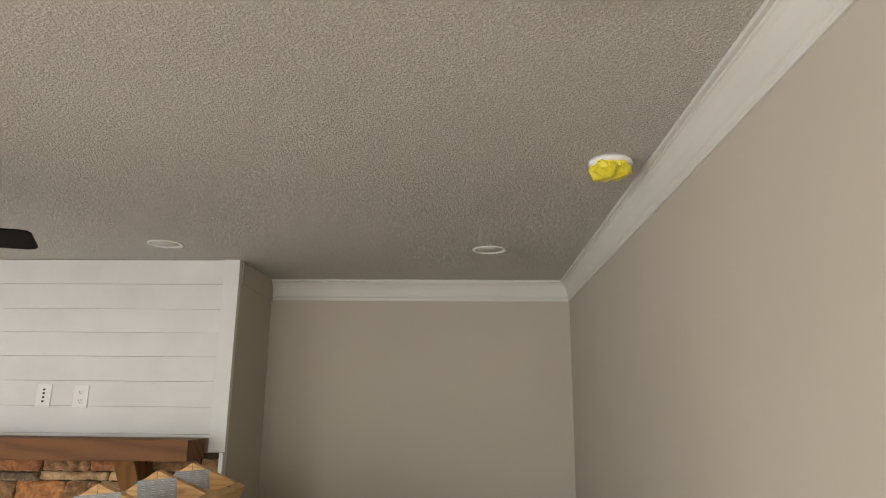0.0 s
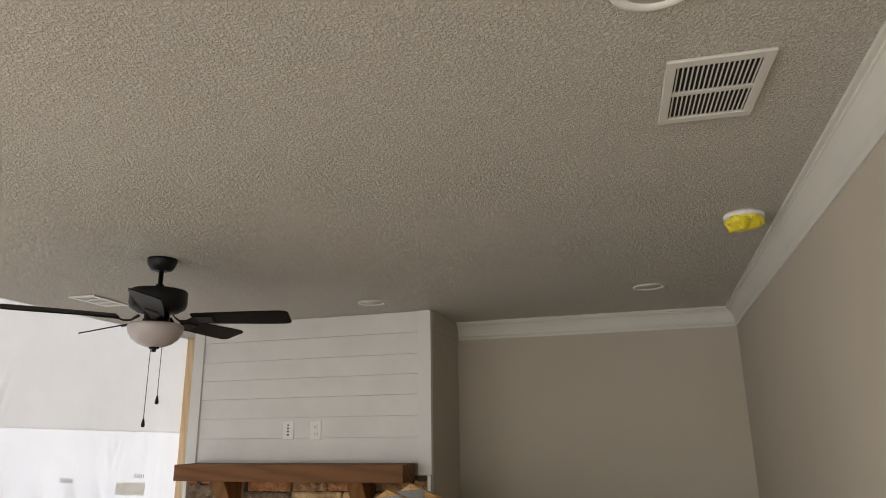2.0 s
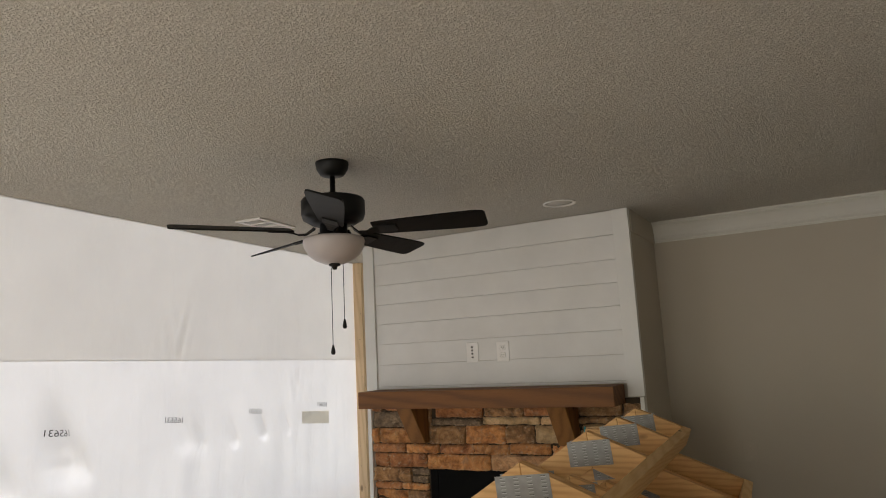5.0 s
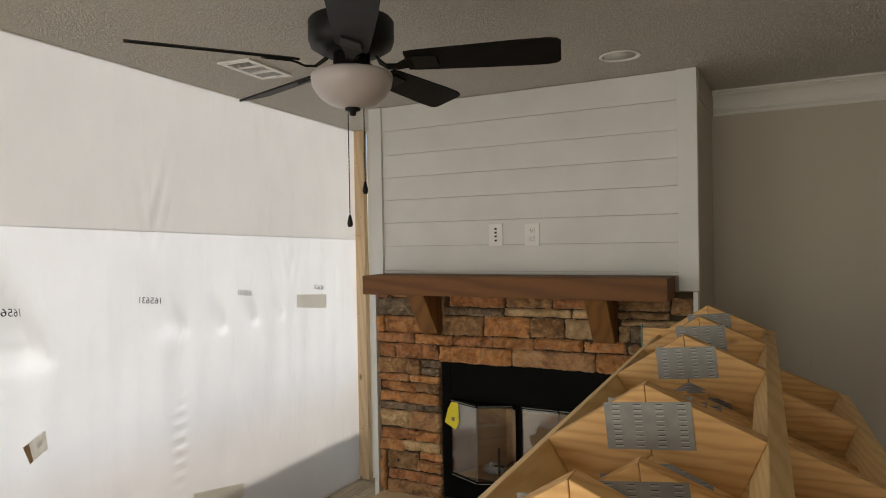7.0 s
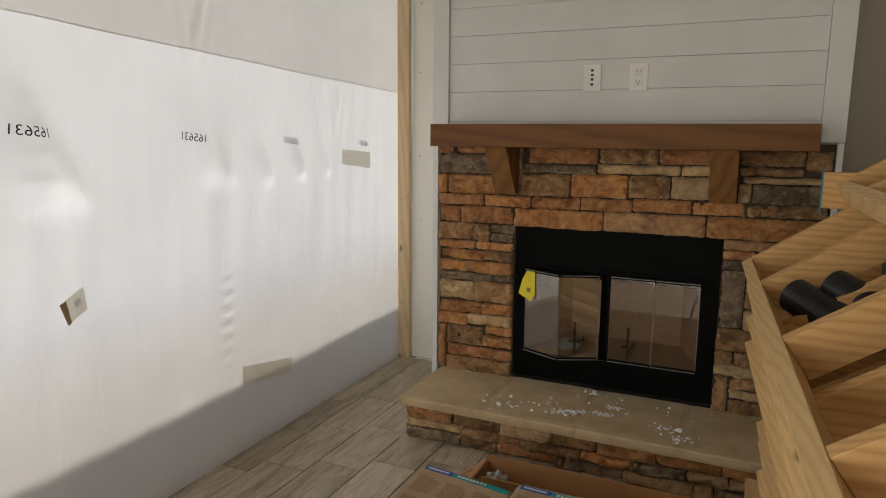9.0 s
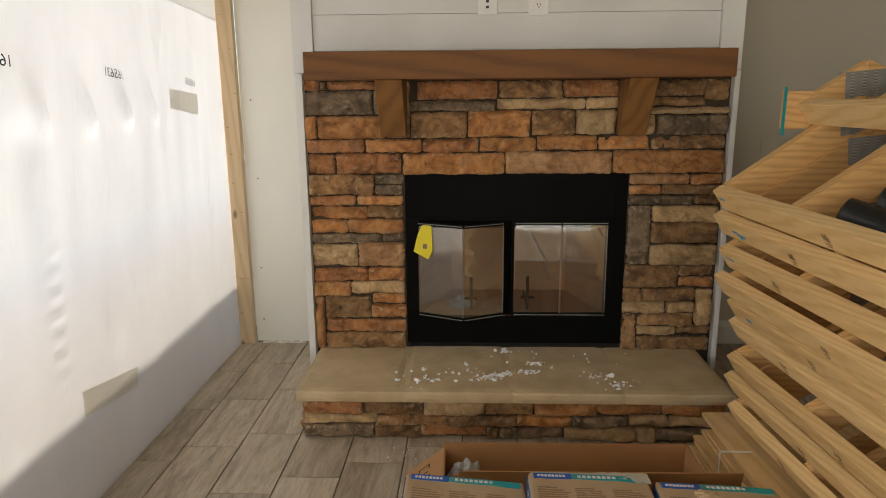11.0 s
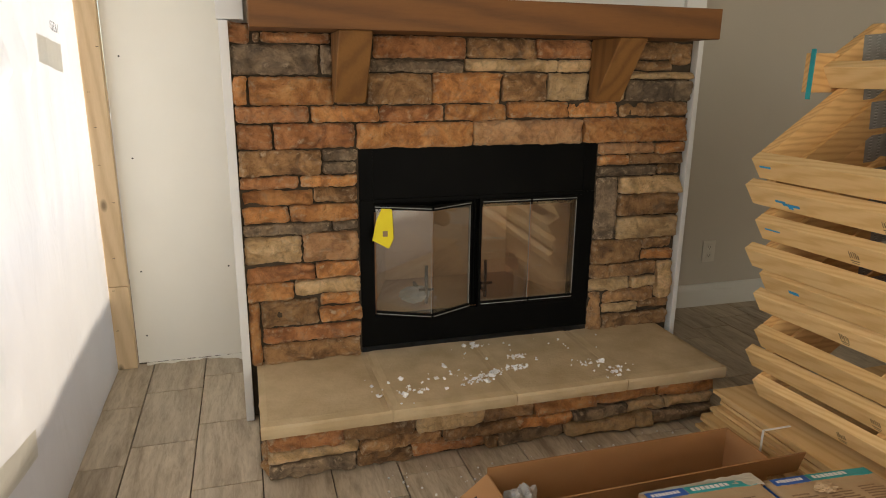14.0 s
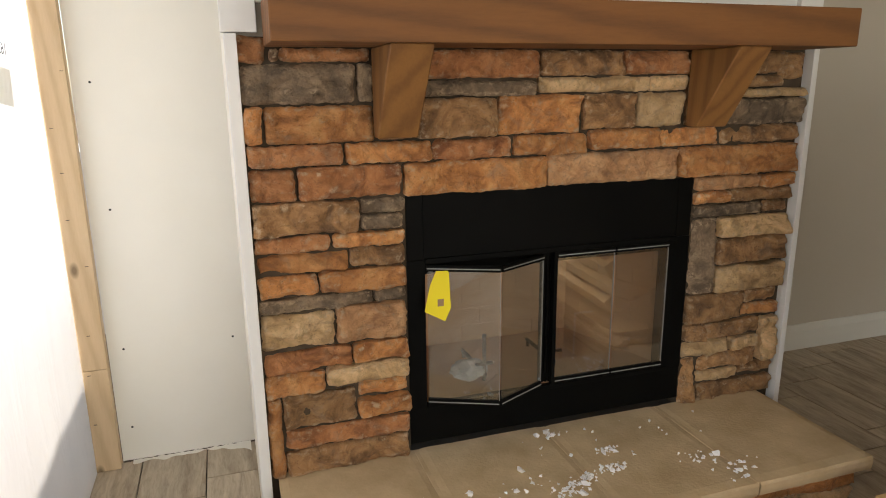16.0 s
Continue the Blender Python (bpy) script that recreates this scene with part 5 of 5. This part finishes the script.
    for k in range(8):
        box(bm, 0.130 + k * 0.013, -0.029, h + 0.0012, 0.139 + k * 0.013, -0.017, h + 0.0020)
    tagged(part("band_mark", settle(bm), LABELWHITE, t), kind="stuff")
    bm = bmesh.new()
    rr = random.Random(3)
    for col in range(3):
        x0 = 0.02 + col * 0.096
        for blk in range(7):
            yb = -0.075 - blk * 0.128
            if rr.random() < 0.18:
                continue
            for ln in range(rr.randint(6, 10)):
                wd = 0.084 * rr.uniform(0.75, 1.0) if ln else 0.05
                for s in range(5):
                    box(bm, x0 + wd * s / 5, yb - ln * 0.0098 - 0.0042, h + 0.0001, x0 + wd * (s + 1) / 5 - 0.0012 * (s % 2), yb - ln * 0.0098, h + 0.0006)
    tagged(part("printing", settle(bm), PRINT, t), kind="stuff")
    return t


src = shingle_bundle()
col = [(-1.938, 3.425, 0.8), (-1.608, 3.455, -0.6), (-1.276, 3.445, -1.2)]
first = True
for i, (x, y, a) in enumerate(col):
    for k in range(4):
        sag = (1.6, 0.5, 0.8)[i] * k
        m = pose(x + 0.006 * ((k * 7 + i * 3) % 3 - 1), y - 0.008 * ((k * 5 + i) % 3), 0.001 + (0.0835, 0.0815, 0.0775)[i] * k, 0, sag, a + 0.5 * ((k + i) % 3 - 1))
        if first:
            src.matrix_basis, first = m, False
        else:
            copy_thing(src, m)
copy_thing(src, pose(-2.02, 3.33, 0.145, 0, -14, 2.5))
# torn paper on the middle bundle
bm = bmesh.new()
rows = []
for j in range(7):
    r = []
    for i in range(19):
        x, y = -1.602 + 0.31 * i / 18, 3.452 - 0.045 * j / 6 * (1 + 0.4 * noise.noise(Vector((i * 0.7, 3, 0))))
        r.append(bm.verts.new((x, y, 0.3135 + 0.006 * abs(noise.noise(Vector((i * 0.5, j * 0.9, 1)))))))
    rows.append(r)
for j in range(6):
    for i in range(18):
        bm.faces.new((rows[j][i], rows[j][i + 1], rows[j + 1][i + 1], rows[j + 1][i]))
r = bmesh.ops.extrude_face_region(bm, geom=bm.faces[:])
bmesh.ops.translate(bm, vec=(0, 0, 0.001), verts=[v for v in r["geom"] if isinstance(v, bmesh.types.BMVert)])
single("torn_plastic", bm, TAPE, "torn grey plastic flap on a shingle bundle", "plastic scrap")

bm = bmesh.new()
bmesh.ops.create_icosphere(bm, subdivisions=3, radius=1.0)
for v in bm.verts:
    k = 1 + 0.6 * noise.noise(v.co * 2.6)
    v.co = Vector((-1.165 + 0.026 * v.co.x * k, 3.35 + 0.016 * v.co.y * k, 0.3175 + max(-0.005, 0.010 * v.co.z * k)))
single("paper_scrap", bm, KRAFT, "crumpled scrap of kraft paper on a shingle bundle", "paper scrap")

# ---- open cardboard carton ----
carton = thing("cardboard_carton", (-1.43, 3.70, 0), "long open brown cardboard carton between hearth and bundles", "carton")
cm = pose(-1.43, 3.70, 0, 0, 0, 0.5)
x0, x1, y0, y1, H, T = -0.42, 0.36, -0.085, 0.09, 0.215, 0.005
part("bottom", boxed(x0, y0, 0.001, x1, y1, 0.006, m=cm), CARD, carton)
part("far_wall", boxed(x0, y1 - T, 0.006, x1, y1, H, m=cm), CARD, carton)
part("near_wall", boxed(x0 + 0.03, y0, 0.006, x1, y0 + T, H - 0.01, m=cm), CARD, carton)
part("end_wall", boxed(x1 - T, y0 + T, 0.006, x1, y1 - T, H, m=cm), CARD, carton)
part("end_wall", boxed(x0, y0 + T, 0.006, x0 + T, y1 - T, H - 0.02, m=cm), CARD, carton)
fm = cm @ Matrix.Translation((x0, 0, H - 0.02)) @ Matrix.Rotation(radians(-38), 4, "Y")
flap = part("end_flap", boxed(-0.155, y0 - 0.07, -0.004, 0.0, y1, 0.001, m=fm), CARD, carton)
bm = bmesh.new()
for a in ((-0.12, -0.02, -0.05, -0.014), (-0.12, 0.005, -0.06, 0.011), (-0.10, 0.025, -0.095, 0.05), (-0.06, 0.025, -0.055, 0.05), (-0.10, 0.045, -0.055, 0.05), (-0.11, -0.05, -0.07, -0.046)):
    box(bm, a[0], a[1], 0.0011, a[2], a[3], 0.0018, m=fm)
part("pen_mark", bm, SLOT, flap)
part("side_flap", boxed(x0 + 0.05, -0.002, 0.0, x1 + 0.10, 0.002, 0.075, m=cm @ Matrix.Translation((0, y0 - 0.003, H - 0.055)) @ Matrix.Rotation(radians(16), 4, "X")), CARD, carton)
bm = bmesh.new()
bmesh.ops.create_icosphere(bm, subdivisions=4, radius=1.0)
for v in bm.verts:
    k = 1 + 0.3 * noise.noise(v.co * 3.0)
    v.co = Vector((-1.78 + 0.055 * v.co.x * k, 3.70 + 0.055 * v.co.y * k, 0.105 + 0.09 * v.co.z * k))
single("plastic_wrap", bm, FILM, "crumpled clear plastic wrap inside the carton", "plastic wrap")

# ---- foam crumbs ----
rf = random.Random(21)
bm = bmesh.new()
spots = [(-1.70, 4.31, 0.035, 20), (-1.62, 4.345, 0.03, 16), (-1.52, 4.36, 0.03, 14), (-1.485, 4.45, 0.03, 12), (-1.85, 4.33, 0.16, 16), (-1.27, 4.33, 0.04, 8), (-1.20, 4.25, 0.06, 12), (-1.45, 4.60, 0.25, 16), (-1.60, 4.59, 0.03, 9), (-1.95, 4.28, 0.05, 6)]
for cx, cy, sp, n in spots:
    for k in range(int(2.2 * n)):
        x, y = cx + rf.gauss(0, sp * 0.75), cy + rf.gauss(0, sp * 0.42)
        if not (-2.40 < x < -0.80 and 4.19 < y < 4.61):
            continue
        r = rf.uniform(0.0014, 0.0055) * (1.8 if rf.random() < 0.22 else 1.0)
        res = bmesh.ops.create_icosphere(bm, subdivisions=1, radius=r, matrix=Matrix.Translation((x, y, 0.2125 + r * 0.5)))
        for v in res["verts"]:
            v.co += Vector((rf.uniform(-r, r), rf.uniform(-r, r), rf.uniform(-r, r) * 0.5)) * 0.8
single("foam_crumbs", bm, FOAM, "white foam crumbs scattered on the hearth", "debris", kind="stuff")
bm = bmesh.new()
for k in range(110):
    x, y = rf.uniform(-2.1, -0.8), rf.choice((4.13, 4.08, 4.02)) + rf.gauss(0, 0.05)
    if y > 4.16 or (x > -1.0 and y < 4.06):
        continue
    r = rf.uniform(0.0015, 0.0045)
    bmesh.ops.create_icosphere(bm, subdivisions=1, radius=r, matrix=Matrix.Translation((x, y, r * 0.6)))
single("floor_crumbs", bm, FOAM, "small white foam crumbs on the tiles by the hearth", "debris", kind="stuff")

# ---- plaster dust ----
bm = bmesh.new()
rows = []
for i in range(49):
    x = -2.90 + 0.40 * i / 48
    reach = 0.018 + 0.02 * noise.noise(Vector((x * 22, 1, 0))) + 0.05 * max(0.0, (x + 2.62) / 0.12) ** 2
    reach = max(0.004, reach)
    rows.append([bm.verts.new((x, Y_FAR_LEFT - 0.001 - reach * k / 4, 0.0006 + (0.0045 * (1 - k / 4) ** 2) * (1 + 0.7 * noise.noise(Vector((x * 60, k, 3)))))) for k in range(5)])
for a, b in zip(rows, rows[1:]):
    for k in range(4):
        bm.faces.new((a[k], a[k + 1], b[k + 1], b[k]))
single("plaster_dust", bm, DRYWALL, "pale plaster dust along the foot of the drywall", "debris", kind="stuff", smooth=True)

# ---- floor tiles ----
floor = thing("floor", (0, 0, 0), "grey-brown wood-look porcelain plank floor", "floor", kind="structure")
TW, TL, GAP = 0.2145, 0.413, 0.0036


def tile_verts(x0, y0, x1, y1):
    b = 0.0015
    lo = [(x0, y0, -0.011), (x1, y0, -0.011), (x1, y1, -0.011), (x0, y1, -0.011)]
    mid = [(x, y, -b) for x, y, _ in lo]
    hi = [(x0 + b, y0 + b, 0), (x1 - b, y0 + b, 0), (x1 - b, y1 - b, 0), (x0 + b, y1 - b, 0)]
    return lo + mid + hi


TILE_FACES = [(8, 9, 10, 11)] + [(4 + i, 4 + (i + 1) % 4, 8 + (i + 1) % 4, 8 + i) for i in range(4)] + [(i, (i + 1) % 4, 4 + (i + 1) % 4, 4 + i) for i in range(4)]
full = bpy.data.meshes.new("tile")
full.from_pydata(tile_verts(0, 0, TW - GAP, TL - GAP), [], TILE_FACES)
full.materials.append(TILE)
rest_v, rest_f = [], []
singles = 0
for i in range(-1, 20):
    xa = -2.868 + TW * (i - 0) + GAP / 2
    off = 4.118 + 0.106 * i
    k0 = math.floor((Y_REAR - off) / TL)
    for k in range(k0, k0 + 24):
        ya = off + k * TL + GAP / 2
        x0, x1 = max(xa, X_SHEET - 0.01), min(xa + TW - GAP, X_RIGHT)
        y0, y1 = max(ya, Y_REAR), min(ya + TL - GAP, Y_BACK)
        if x1 - x0 < 0.01 or y1 - y0 < 0.01:
            continue
        near = y1 > 2.3
        whole = abs(x1 - x0 - TW + GAP) < 1e-4 and abs(y1 - y0 - TL + GAP) < 1e-4
        if near:
            if whole:
                ob = new("tile", full)
                ob.location = (x0, y0, 0)
            else:
                me = bpy.data.meshes.new("tile")
                me.from_pydata(tile_verts(0, 0, x1 - x0, y1 - y0), [], TILE_FACES)
                me.materials.append(TILE)
                ob = new("tile", me)
                ob.location = (x0, y0, 0)
            ob.parent = floor
            singles += 1
        else:
            n = len(rest_v)
            rest_v += tile_verts(x0, y0, x1, y1)
            rest_f += [tuple(n + q for q in f) for f in TILE_FACES]
me = bpy.data.meshes.new("tiles_beyond")
me.from_pydata(rest_v, [], rest_f)
me.materials.append(TILE)
far_tiles = tagged(new("tiles_beyond", me), kind="stuff")
far_tiles.parent = floor
